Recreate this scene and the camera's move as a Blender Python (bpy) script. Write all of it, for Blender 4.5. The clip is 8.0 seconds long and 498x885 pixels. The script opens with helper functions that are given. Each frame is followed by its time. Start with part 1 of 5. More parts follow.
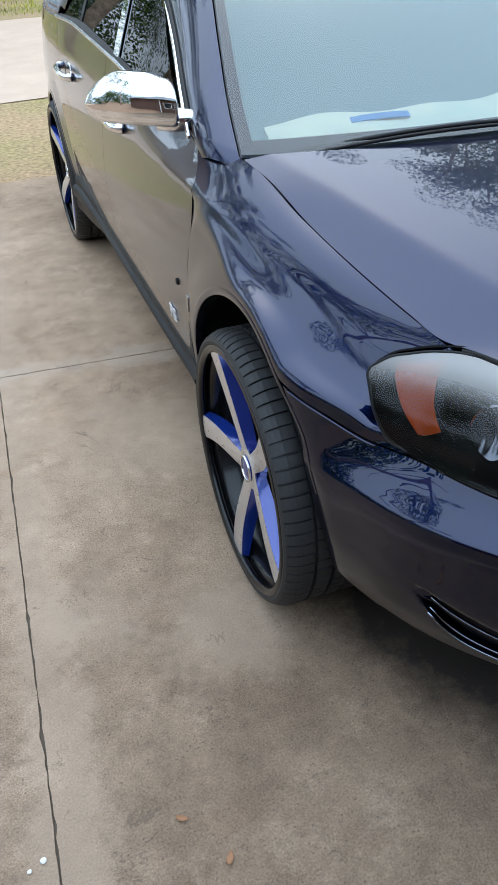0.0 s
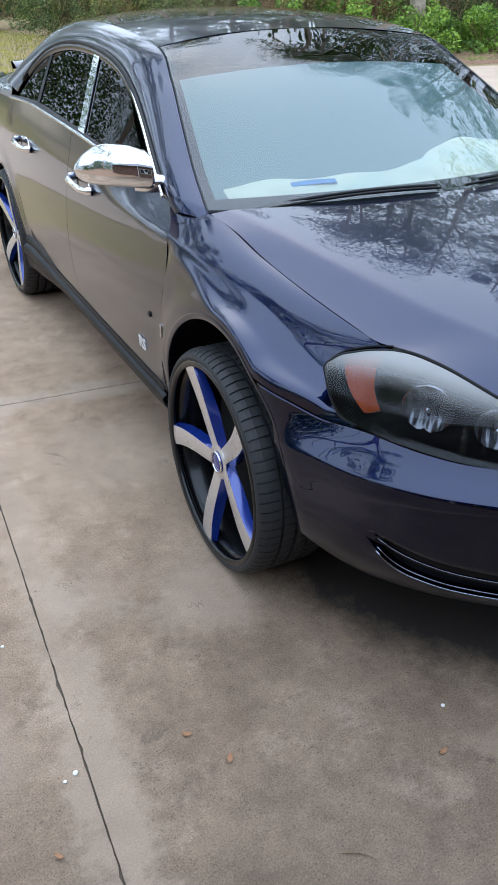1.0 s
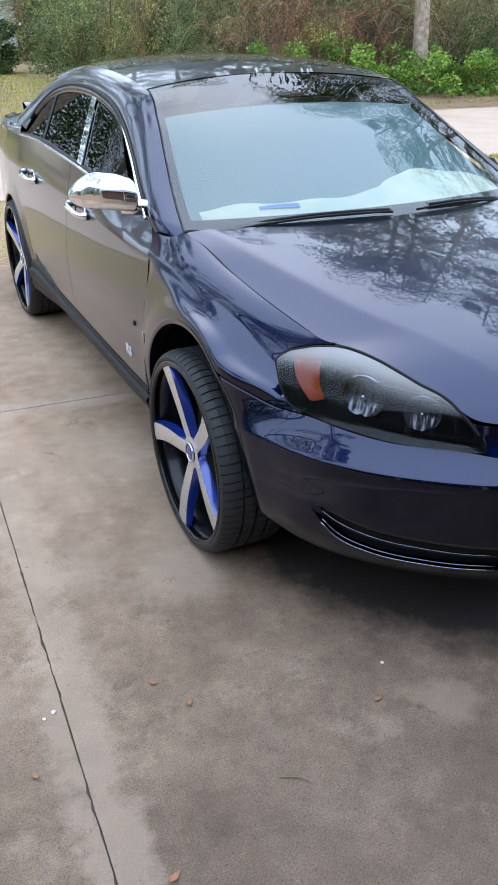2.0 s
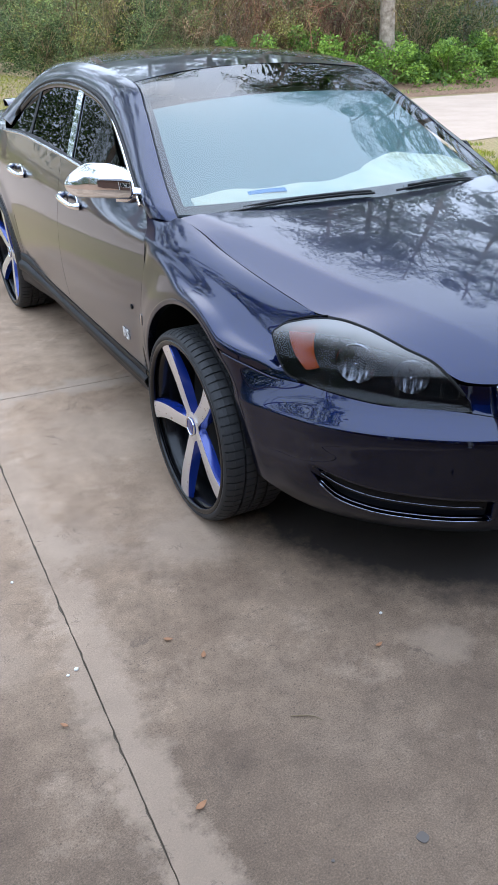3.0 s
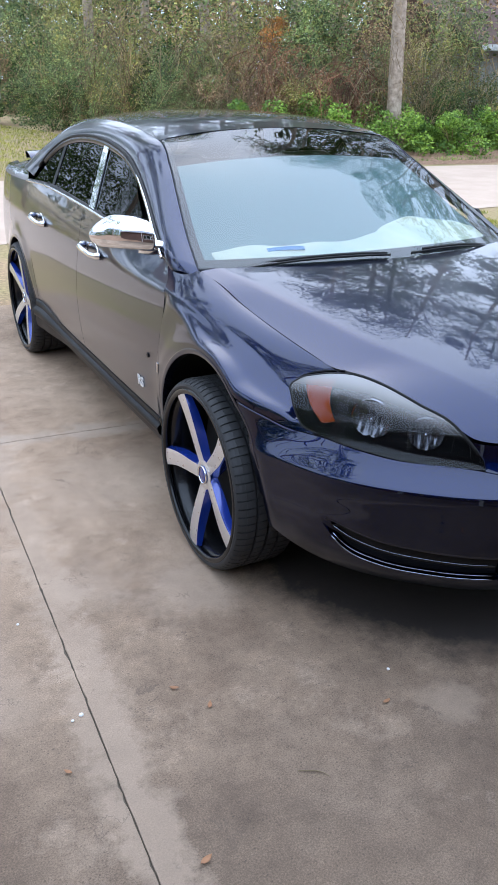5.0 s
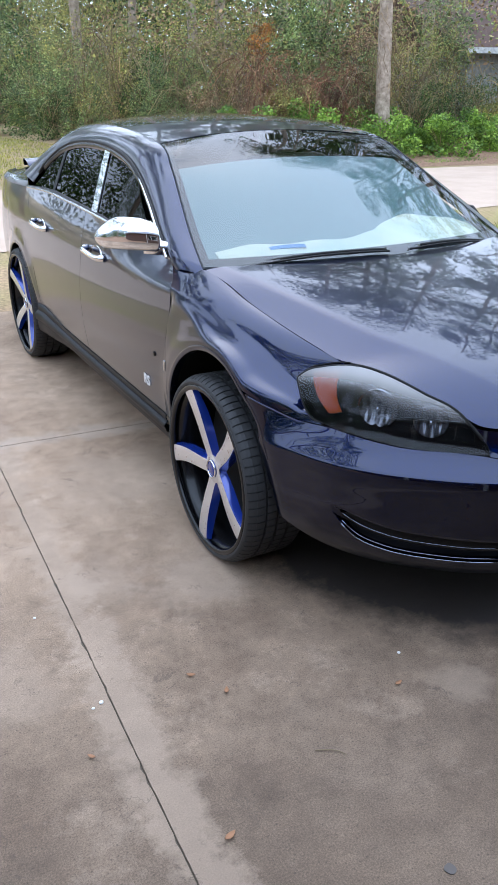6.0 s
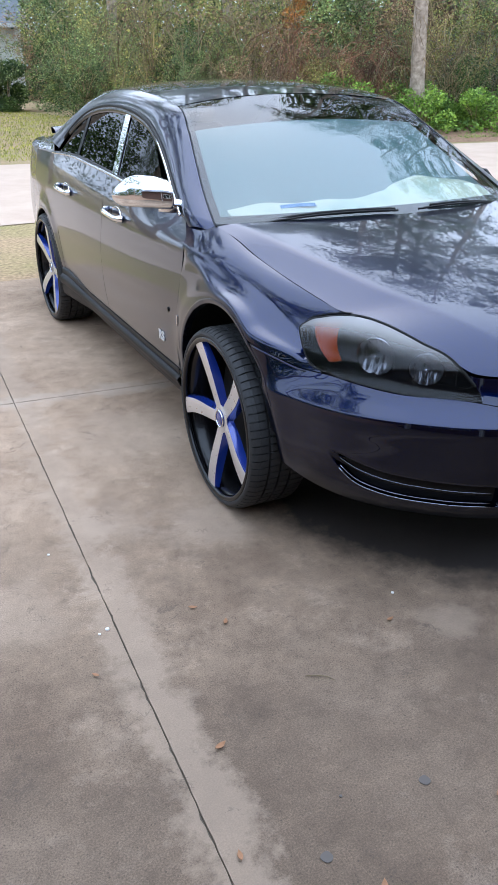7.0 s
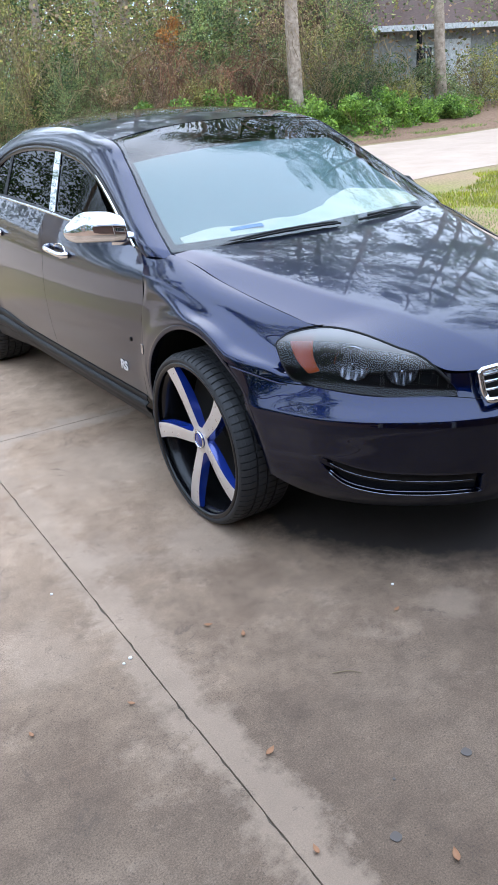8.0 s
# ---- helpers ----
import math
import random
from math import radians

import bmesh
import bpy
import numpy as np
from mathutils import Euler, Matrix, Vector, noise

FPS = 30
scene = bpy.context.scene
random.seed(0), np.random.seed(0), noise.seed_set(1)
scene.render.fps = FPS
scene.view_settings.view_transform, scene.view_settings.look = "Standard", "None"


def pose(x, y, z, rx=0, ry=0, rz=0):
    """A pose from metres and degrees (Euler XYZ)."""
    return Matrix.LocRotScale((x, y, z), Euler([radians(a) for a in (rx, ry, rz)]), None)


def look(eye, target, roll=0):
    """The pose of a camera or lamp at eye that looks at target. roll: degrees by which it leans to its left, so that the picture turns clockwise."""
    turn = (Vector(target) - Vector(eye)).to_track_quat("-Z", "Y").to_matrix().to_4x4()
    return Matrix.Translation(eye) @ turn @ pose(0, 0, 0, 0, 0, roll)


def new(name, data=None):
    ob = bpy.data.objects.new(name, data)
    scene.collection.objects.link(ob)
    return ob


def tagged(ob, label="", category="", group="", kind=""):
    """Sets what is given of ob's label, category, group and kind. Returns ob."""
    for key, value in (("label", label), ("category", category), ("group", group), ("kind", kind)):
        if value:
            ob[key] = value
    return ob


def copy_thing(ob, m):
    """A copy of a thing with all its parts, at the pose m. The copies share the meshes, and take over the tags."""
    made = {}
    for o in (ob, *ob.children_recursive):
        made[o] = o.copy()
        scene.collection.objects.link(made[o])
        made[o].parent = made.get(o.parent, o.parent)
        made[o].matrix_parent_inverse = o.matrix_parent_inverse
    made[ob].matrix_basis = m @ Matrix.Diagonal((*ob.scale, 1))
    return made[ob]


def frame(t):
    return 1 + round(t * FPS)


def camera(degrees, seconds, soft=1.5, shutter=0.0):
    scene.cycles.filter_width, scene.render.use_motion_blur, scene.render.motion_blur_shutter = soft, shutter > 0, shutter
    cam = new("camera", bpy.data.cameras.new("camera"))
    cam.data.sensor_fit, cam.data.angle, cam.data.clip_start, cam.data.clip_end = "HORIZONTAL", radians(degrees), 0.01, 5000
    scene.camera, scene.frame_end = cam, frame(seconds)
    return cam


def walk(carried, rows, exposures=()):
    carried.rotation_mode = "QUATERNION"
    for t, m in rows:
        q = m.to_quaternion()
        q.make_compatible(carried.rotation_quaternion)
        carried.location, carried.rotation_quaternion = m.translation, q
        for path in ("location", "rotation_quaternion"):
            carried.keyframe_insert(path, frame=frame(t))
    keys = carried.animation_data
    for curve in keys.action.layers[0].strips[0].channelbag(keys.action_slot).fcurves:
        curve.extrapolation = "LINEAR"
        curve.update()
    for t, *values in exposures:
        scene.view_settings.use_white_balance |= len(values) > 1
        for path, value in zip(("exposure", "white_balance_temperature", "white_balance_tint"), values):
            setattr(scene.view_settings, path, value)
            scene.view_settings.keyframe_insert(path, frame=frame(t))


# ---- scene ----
cam = camera(34.2, 8.0, 1.0)
PATH = [
    (0, (-1.365, -1.592, 1.556), (-0.863, -0.027, 0.417), -3.2),
    (0.5, (-1.551, -1.805, 1.603), (-0.988, -0.217, 0.526), -2.5),
    (1, (-1.716, -1.965, 1.635), (-0.953, -0.412, 0.631), -0.4),
    (1.5, (-1.747, -2.13, 1.643), (-0.956, -0.536, 0.731), 0.2),
    (1.7, (-1.725, -2.216, 1.655), (-0.953, -0.616, 0.735), 0.3),
    (2.8, (-1.826, -2.436, 1.651), (-1.069, -0.841, 0.71), -2.4),
    (3, (-1.867, -2.443, 1.656), (-1.068, -0.869, 0.717), -1.6),
    (3.5, (-1.911, -2.468, 1.671), (-1.067, -0.906, 0.75), -0.7),
    (4, (-1.901, -2.482, 1.67), (-1.052, -0.903, 0.784), -0.0),
    (4.5, (-1.908, -2.463, 1.67), (-1.069, -0.86, 0.818), 0.7),
    (5, (-1.934, -2.44, 1.658), (-1.096, -0.82, 0.837), 0.8),
    (6.5, (-2.029, -2.568, 1.621), (-1.181, -0.949, 0.81), -0.8),
    (7, (-1.998, -2.663, 1.588), (-1.223, -1.027, 0.737), -0.3),
    (7.5, (-2.048, -2.672, 1.624), (-1.22, -1.066, 0.766), -1.5),
    (8, (-2.264, -2.61, 1.649), (-1.296, -1.069, 0.82), -4.3),
]
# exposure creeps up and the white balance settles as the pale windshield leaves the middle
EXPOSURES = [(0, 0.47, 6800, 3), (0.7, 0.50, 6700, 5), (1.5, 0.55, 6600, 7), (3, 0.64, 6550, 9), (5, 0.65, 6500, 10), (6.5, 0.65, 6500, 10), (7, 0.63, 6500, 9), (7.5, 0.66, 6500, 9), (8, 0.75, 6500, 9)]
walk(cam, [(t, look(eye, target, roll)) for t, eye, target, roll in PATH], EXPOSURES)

# ---- world, sun, exposure ----
SUN_ELEVATION, SUN_TURN = radians(52), radians(20)
world = bpy.data.worlds.new("overcast_sky")
scene.world = world
world.use_nodes = True
wn = world.node_tree.nodes
wl = world.node_tree.links
sky = wn.new("ShaderNodeTexSky")
sky.sky_type = "NISHITA"
sky.sun_disc = False
sky.sun_elevation, sky.sun_rotation = SUN_ELEVATION, SUN_TURN
sky.air_density, sky.dust_density, sky.ozone_density = 1.0, 3.0, 1.5
cloud = wn.new("ShaderNodeMix")
cloud.data_type = "RGBA"
cloud.inputs[0].default_value = 0.9
# overcast: brightest overhead, half as bright at the horizon
at_sky, part_sky, rise = wn.new("ShaderNodeTexCoord"), wn.new("ShaderNodeSeparateXYZ"), wn.new("ShaderNodeMapRange")
wl.new(at_sky.outputs["Generated"], part_sky.inputs["Vector"])
wl.new(part_sky.outputs["Z"], rise.inputs["Value"])
for key, value in (("From Min", 0.0), ("From Max", 1.0), ("To Min", 0.62), ("To Max", 1.0)):
    rise.inputs[key].default_value = value
dome = wn.new("ShaderNodeVectorMath")
dome.operation = "SCALE"
dome.inputs[0].default_value = (5.6, 7.0, 9.5)
wl.new(rise.outputs["Result"], dome.inputs["Scale"])
wl.new(dome.outputs["Vector"], cloud.inputs[7])
wl.new(sky.outputs["Color"], cloud.inputs[6])
wl.new(cloud.outputs[2], wn["Background"].inputs["Color"])
wn["Background"].inputs["Strength"].default_value = 0.30
sun_data = bpy.data.lights.new("sun", "SUN")
sun_data.energy, sun_data.angle, sun_data.color = 0.3, radians(120), (1.0, 0.97, 0.92)
sun = new("sun", sun_data)
sun.matrix_world = look((30 * math.sin(SUN_TURN), 30 * math.cos(SUN_TURN), 30 * math.tan(SUN_ELEVATION)), (0, 0, 0))


# ---- materials ----
def material(name, colour=(0.5, 0.5, 0.5), rough=0.5, metal=0.0, coat=0.0, spec=0.5):
    m = bpy.data.materials.new(name)
    m.use_nodes = True
    b = m.node_tree.nodes["Principled BSDF"]
    b.inputs["Base Color"].default_value = (*colour, 1)
    b.inputs["Roughness"].default_value = rough
    b.inputs["Metallic"].default_value = metal
    b.inputs["Coat Weight"].default_value = coat
    b.inputs["Coat Roughness"].default_value = 0.03
    b.inputs["Specular IOR Level"].default_value = spec
    return m


def texture(m, kind, scale, **extra):
    n = m.node_tree.nodes.new("ShaderNodeTex" + kind)
    n.inputs["Scale"].default_value = scale
    for key, value in extra.items():
        n.inputs[key].default_value = value
    at = m.node_tree.nodes.get("Texture Coordinate") or m.node_tree.nodes.new("ShaderNodeTexCoord")
    m.node_tree.links.new(at.outputs["Object"], n.inputs["Vector"])
    return n


def ramp(m, source, stops):
    n = m.node_tree.nodes.new("ShaderNodeValToRGB")
    e = n.color_ramp.elements
    while len(e) < len(stops):
        e.new(0.5)
    for k, (p, c) in enumerate(stops):
        e[k].position = p
        e[k].color = (*c, 1)
    m.node_tree.links.new(source, n.inputs["Fac"])
    return n


def blend(m, fac, a, b, mode="MIX"):
    n = m.node_tree.nodes.new("ShaderNodeMix")
    n.data_type, n.blend_type = "RGBA", mode
    for socket, value in ((n.inputs[0], fac), (n.inputs[6], a), (n.inputs[7], b)):
        if isinstance(value, bpy.types.NodeSocket):
            m.node_tree.links.new(value, socket)
        else:
            socket.default_value = value if isinstance(value, float) else (*value, 1)
    return n.outputs[2]


def colour_from(m, socket):
    m.node_tree.links.new(socket, m.node_tree.nodes["Principled BSDF"].inputs["Base Color"])


def bump(m, source, strength=0.3, distance=0.01):
    n = m.node_tree.nodes.new("ShaderNodeBump")
    n.inputs["Strength"].default_value, n.inputs["Distance"].default_value = strength, distance
    m.node_tree.links.new(source, n.inputs["Height"])
    m.node_tree.links.new(n.outputs["Normal"], m.node_tree.nodes["Principled BSDF"].inputs["Normal"])


def rough_from(m, source, low, high):
    n = m.node_tree.nodes.new("ShaderNodeMapRange")
    n.inputs["To Min"].default_value, n.inputs["To Max"].default_value = low, high
    m.node_tree.links.new(source, n.inputs["Value"])
    m.node_tree.links.new(n.outputs["Result"], m.node_tree.nodes["Principled BSDF"].inputs["Roughness"])


def maths(m, op, a, b=0.0):
    n = m.node_tree.nodes.new("ShaderNodeMath")
    n.operation = op
    for socket, value in zip(n.inputs, (a, b)):
        if isinstance(value, bpy.types.NodeSocket):
            m.node_tree.links.new(value, socket)
        else:
            socket.default_value = value
    return n.outputs[0]


def glass(name, tint, clear, gloss=0.0, haze=0.0, ior=1.75):
    """A pane: clear straight through in the tint, with Fresnel gloss on top. haze: clouding by weather along its upper edge."""
    m = bpy.data.materials.new(name)
    m.use_nodes = True
    n, l = m.node_tree.nodes, m.node_tree.links
    n.remove(n["Principled BSDF"])
    t, g, f, mix = (n.new("ShaderNode" + k) for k in ("BsdfTransparent", "BsdfGlossy", "Fresnel", "MixShader"))
    t.inputs["Color"].default_value = (*[c * clear for c in tint], 1)
    g.inputs["Roughness"].default_value = gloss
    f.inputs["IOR"].default_value = ior
    l.new(f.outputs["Fac"], mix.inputs["Fac"])
    l.new(t.outputs["BSDF"], mix.inputs[1])
    l.new(g.outputs["BSDF"], mix.inputs[2])
    out = mix
    if haze:
        d, out = n.new("ShaderNodeBsdfDiffuse"), n.new("ShaderNodeMixShader")
        d.inputs["Color"].default_value = (0.72, 0.70, 0.68, 1)
        at, split_z, fade = n.new("ShaderNodeTexCoord"), n.new("ShaderNodeSeparateXYZ"), n.new("ShaderNodeMapRange")
        l.new(at.outputs["Object"], split_z.inputs["Vector"])
        back, slope, total = (n.new("ShaderNodeMath") for _ in range(3))
        back.operation, slope.operation, total.operation = "SUBTRACT", "MULTIPLY", "ADD"
        back.use_clamp = True
        back.inputs[0].default_value = -0.60
        l.new(split_z.outputs["Y"], back.inputs[1])
        l.new(back.outputs[0], slope.inputs[0])
        slope.inputs[1].default_value = 0.17
        l.new(slope.outputs[0], total.inputs[0])
        l.new(split_z.outputs["Z"], total.inputs[1])
        l.new(total.outputs[0], fade.inputs["Value"])
        for key, value in (("From Min", 0.772), ("From Max", 0.838), ("To Min", 0.002), ("To Max", haze)):
            fade.inputs[key].default_value = value
        fade.interpolation_type = "SMOOTHSTEP"
        l.new(fade.outputs["Result"], out.inputs["Fac"])
        l.new(mix.outputs["Shader"], out.inputs[1])
        l.new(d.outputs["BSDF"], out.inputs[2])
    l.new(out.outputs["Shader"], n["Material Output"].inputs["Surface"])
    return m


# car
paint = material("navy_metallic_paint", (0.001, 0.006, 0.045), 0.30, 1.0, 1.0)
paint.node_tree.nodes["Principled BSDF"].inputs["Coat IOR"].default_value = 1.54
paint.node_tree.nodes["Principled BSDF"].inputs["Coat Roughness"].default_value = 0.015
flake = texture(paint, "Voronoi", 1800.0)
colour_from(paint, ramp(paint, flake.outputs["Distance"], [(0.0, (0.0004, 0.0072, 0.050)), (0.7, (0.0002, 0.0030, 0.025))]).outputs["Color"])
chrome = material("chrome", (0.85, 0.86, 0.88), 0.04, 1.0)
# grey metal that paints the glints on the slot's glossy black edges
lip_glint = material("slot_lip_glint", (0.22, 0.24, 0.29), 0.16, 1.0)
dull_chrome = material("brushed_trim", (0.55, 0.56, 0.58), 0.2, 1.0)
rubber = material("tyre_rubber", (0.025, 0.025, 0.026), 0.6, 0, 0, 0.38)
bump(rubber, texture(rubber, "Noise", 90.0, Detail=4.0).outputs["Fac"], 0.15, 0.002)
black_gloss = material("gloss_black_rim", (0.006, 0.006, 0.007), 0.25, 0.0, 0.15, 0.3)
machined = material("machined_aluminium", (0.78, 0.78, 0.80), 0.28, 0.9)
lines = texture(machined, "Noise", 60.0, Detail=5.0)
rough_from(machined, lines.outputs["Fac"], 0.2, 0.42)
rim_blue = material("blue_rim_paint", (0.010, 0.035, 0.26), 0.16, 0.3, 0.9)
plastic = material("black_plastic", (0.010, 0.010, 0.011), 0.45, 0, 0, 0.22)
gap_black = material("unlit_black", (0.004, 0.004, 0.004), 0.9)
dark_liner = material("wheel_well_liner", (0.010, 0.010, 0.010), 0.85)
tint_glass = glass("tinted_glass", (0.9, 0.95, 0.92), 0.10, ior=1.26)
shield_glass = glass("windshield_glass", (0.93, 0.99, 0.97), 0.90)
lens_glass = glass("headlight_lens", (0.75, 0.77, 0.80), 0.88, 0.04, 0.42, 1.36)
bezel = material("smoked_bezel", (0.004, 0.004, 0.0045), 0.6, 0, 0, 0.08)
reflector = material("lamp_reflector", (0.24, 0.24, 0.25), 0.20, 1.0)
amber = material("amber_reflector", (0.62, 0.085, 0.004), 0.3, 0, 0, 0.3)
shade_mat = material("pale_blue_shade", (0.205, 0.315, 0.335), 0.6)
white_cloth = material("white_cloth", (0.80, 0.82, 0.72), 0.8)
colour_from(white_cloth, ramp(white_cloth, texture(white_cloth, "Noise", 7.0, Detail=4.0).outputs["Fac"], [(0.35, (0.66, 0.74, 0.66)), (0.6, (0.82, 0.83, 0.70))]).outputs["Color"])
blue_cloth = material("blue_cloth", (0.10, 0.30, 0.62), 0.7)
guard_mat = material("smoked_guard", (0.012, 0.012, 0.014), 0.12)
interior = material("grey_interior", (0.10, 0.10, 0.10), 0.8)
frit = material("windshield_frit", (0.03, 0.035, 0.045), 0.35)
badge_mat = material("badge_silver", (0.78, 0.78, 0.78), 0.45, 0.2)
# place
concrete = material("stained_concrete", rough=0.85)
big = texture(concrete, "Noise", 1.3, Detail=10.0, Roughness=0.70)
mid = texture(concrete, "Noise", 9.0, Detail=10.0, Roughness=0.80, Distortion=0.4)
scuff = texture(concrete, "Noise", 3.1, Detail=12.0, Roughness=0.76)
fine = texture(concrete, "Noise", 210.0, Detail=5.0, Roughness=0.8)
stones = texture(concrete, "Voronoi", 95.0)
PALE_CEMENT = (0.400, 0.295, 0.215)
split = concrete.node_tree.nodes.new("ShaderNodeSeparateXYZ")
concrete.node_tree.links.new(concrete.node_tree.nodes["Texture Coordinate"].outputs["Object"], split.inputs["Vector"])
GX, GY = split.outputs["X"], split.outputs["Y"]


def mask(source, stops):
    """A black-to-white ramp over a number."""
    return ramp(concrete, source, [(at, (v, v, v)) for at, v in stops]).outputs["Color"]


def times(a, b):
    return maths(concrete, "MULTIPLY", a, b)


def off_middle(source, amount):
    return times(maths(concrete, "SUBTRACT", source, 0.5), amount)


tone = ramp(concrete, big.outputs["Fac"], [(0.36, (0.178, 0.116, 0.074)), (0.50, (0.245, 0.166, 0.109)), (0.66, (0.302, 0.211, 0.144))])
spots = ramp(concrete, mid.outputs["Fac"], [(0.33, (0.72, 0.71, 0.70)), (0.47, (0.97, 0.97, 0.97)), (0.53, (1.03, 1.03, 1.03)), (0.69, (1.26, 1.26, 1.26))])
grit = ramp(concrete, fine.outputs["Fac"], [(0.34, (0.56, 0.55, 0.54)), (0.5, (1.0, 1.0, 1.0)), (0.66, (1.44, 1.44, 1.44))])
worn = blend(concrete, times(mask(scuff.outputs["Fac"], [(0.55, 0), (0.64, 1)]), 0.38), tone.outputs["Color"], PALE_CEMENT)
worn = blend(concrete, 1.0, blend(concrete, 1.0, worn, spots.outputs["Color"], "MULTIPLY"), grit.outputs["Color"], "MULTIPLY")
# dark bits of stone at the worn surface, each its own shade
pits = times(mask(stones.outputs["Distance"], [(0.16, 1), (0.30, 0)]), mask(stones.outputs["Color"], [(0.70, 0), (0.74, 1)]))
worn = blend(concrete, times(pits, 0.6), worn, (0.085, 0.060, 0.042))
# slabs darker towards the house and paler towards the road, with a ragged change
slab_gain = concrete.node_tree.nodes.new("ShaderNodeMapRange")
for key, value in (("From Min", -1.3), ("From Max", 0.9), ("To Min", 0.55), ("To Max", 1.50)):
    slab_gain.inputs[key].default_value = value
concrete.node_tree.links.new(maths(concrete, "ADD", GY, off_middle(scuff.outputs["Fac"], 1.6)), slab_gain.inputs["Value"])
graded_tone = concrete.node_tree.nodes.new("ShaderNodeVectorMath")
graded_tone.operation = "SCALE"
concrete.node_tree.links.new(worn, graded_tone.inputs[0])
concrete.node_tree.links.new(slab_gain.outputs["Result"], graded_tone.inputs["Scale"])
ground_tone = graded_tone.outputs["Vector"]
# pale leached bands along the joints
edge_noise = texture(concrete, "Noise", 6.0, Detail=9.0, Roughness=0.72).outputs["Fac"]
across = maths(concrete, "ABSOLUTE", maths(concrete, "SUBTRACT", GX, maths(concrete, "SUBTRACT", times(GY, 0.034), 1.448)))
ragged = maths(concrete, "ADD", across, off_middle(edge_noise, 0.40))
ground_tone = blend(concrete, times(mask(ragged, [(0.045, 1), (0.105, 0)]), 0.42), ground_tone, PALE_CEMENT)
along = maths(concrete, "ABSOLUTE", maths(concrete, "SUBTRACT", maths(concrete, "ADD", GY, times(GX, 0.07)), 1.252))
ragged = maths(concrete, "ADD", along, off_middle(edge_noise, 0.50))
ground_tone = blend(concrete, times(mask(ragged, [(0.03, 1), (0.10, 0)]), 0.45), ground_tone, (0.46, 0.36, 0.28))
# chalky blooms left by old puddles, and hairline marks
for bx, by, br, weight in ((-0.56, -1.06, 0.11, 0.30), (-1.00, -0.20, 0.24, 0.45), (-1.34, -0.02, 0.20, 0.35), (-0.95, 0.75, 0.40, 0.35), (-1.75, -0.45, 0.22, 0.25)):
    dx, dy = maths(concrete, "SUBTRACT", GX, bx), maths(concrete, "SUBTRACT", GY, by)
    away = maths(concrete, "SQRT", maths(concrete, "ADD", times(dx, dx), times(dy, dy)))
    away = maths(concrete, "ADD", maths(concrete, "DIVIDE", away, br), off_middle(edge_noise, 2.6))
    ground_tone = blend(concrete, times(mask(away, [(0.35, 1), (1.0, 0)]), weight), ground_tone, PALE_CEMENT)
hair = maths(concrete, "ABSOLUTE", maths(concrete, "SUBTRACT", texture(concrete, "Noise", 4.3, Detail=5.0, Roughness=0.62, Distortion=0.8).outputs["Fac"], 0.5))
where = texture(concrete, "Noise", 5.5, Detail=3.0).outputs["Fac"]
ground_tone = blend(concrete, times(times(mask(hair, [(0.002, 1), (0.007, 0)]), mask(where, [(0.56, 0), (0.62, 1)])), 0.55), ground_tone, (0.07, 0.050, 0.036))
# oil stain together with the shade under the car's nose, painted into the colour
oil_shade_x = maths(concrete, "DIVIDE", maths(concrete, "SUBTRACT", GX, 0.10), 0.94)
oil_shade_y = maths(concrete, "DIVIDE", GY, 1.18)
oil_shade_r = maths(concrete, "SQRT", maths(concrete, "ADD", times(oil_shade_x, oil_shade_x), times(oil_shade_y, oil_shade_y)))
oil_shade_r = maths(concrete, "ADD", oil_shade_r, off_middle(texture(concrete, "Noise", 7.0, Detail=10.0, Roughness=0.74).outputs["Fac"], 0.34))
oil_shade = mask(oil_shade_r, [(0.84, 1), (0.99, 0)])
colour_from(concrete, blend(concrete, times(oil_shade, 0.94), ground_tone, (0.014, 0.010, 0.008)))
bump(concrete, fine.outputs["Fac"], 0.35, 0.003)
joint_dirt = material("joint_dirt", (0.10, 0.078, 0.058), 0.95)
soil = material("lawn_soil", rough=0.95)
patch = texture(soil, "Noise", 0.55, Detail=6.0, Roughness=0.65)
crumbs = texture(soil, "Noise", 30.0, Detail=6.0)
soil_tone = ramp(soil, patch.outputs["Fac"], [(0.42, (0.42, 0.275, 0.15)), (0.56, (0.36, 0.265, 0.12)), (0.74, (0.28, 0.27, 0.06))])
colour_from(soil, blend(soil, 1.0, soil_tone.outputs["Color"], ramp(soil, crumbs.outputs["Fac"], [(0.3, (0.55, 0.55, 0.55)), (0.7, (1.3, 1.3, 1.3))]).outputs["Color"], "MULTIPLY"))
sand = material("pale_sand_road", rough=0.95)
sand_n = texture(sand, "Noise", 1.2, Detail=8.0, Roughness=0.7)
colour_from(sand, ramp(sand, sand_n.outputs["Fac"], [(0.3, (0.52, 0.37, 0.275)), (0.7, (0.63, 0.475, 0.36))]).outputs["Color"])
litter = material("red_leaf_litter", rough=0.95)
litter_n = texture(litter, "Noise", 14.0, Detail=8.0, Roughness=0.75)
colour_from(litter, ramp(litter, litter_n.outputs["Fac"], [(0.3, (0.15, 0.080, 0.045)), (0.55, (0.32, 0.185, 0.11)), (0.75, (0.46, 0.32, 0.21))]).outputs["Color"])


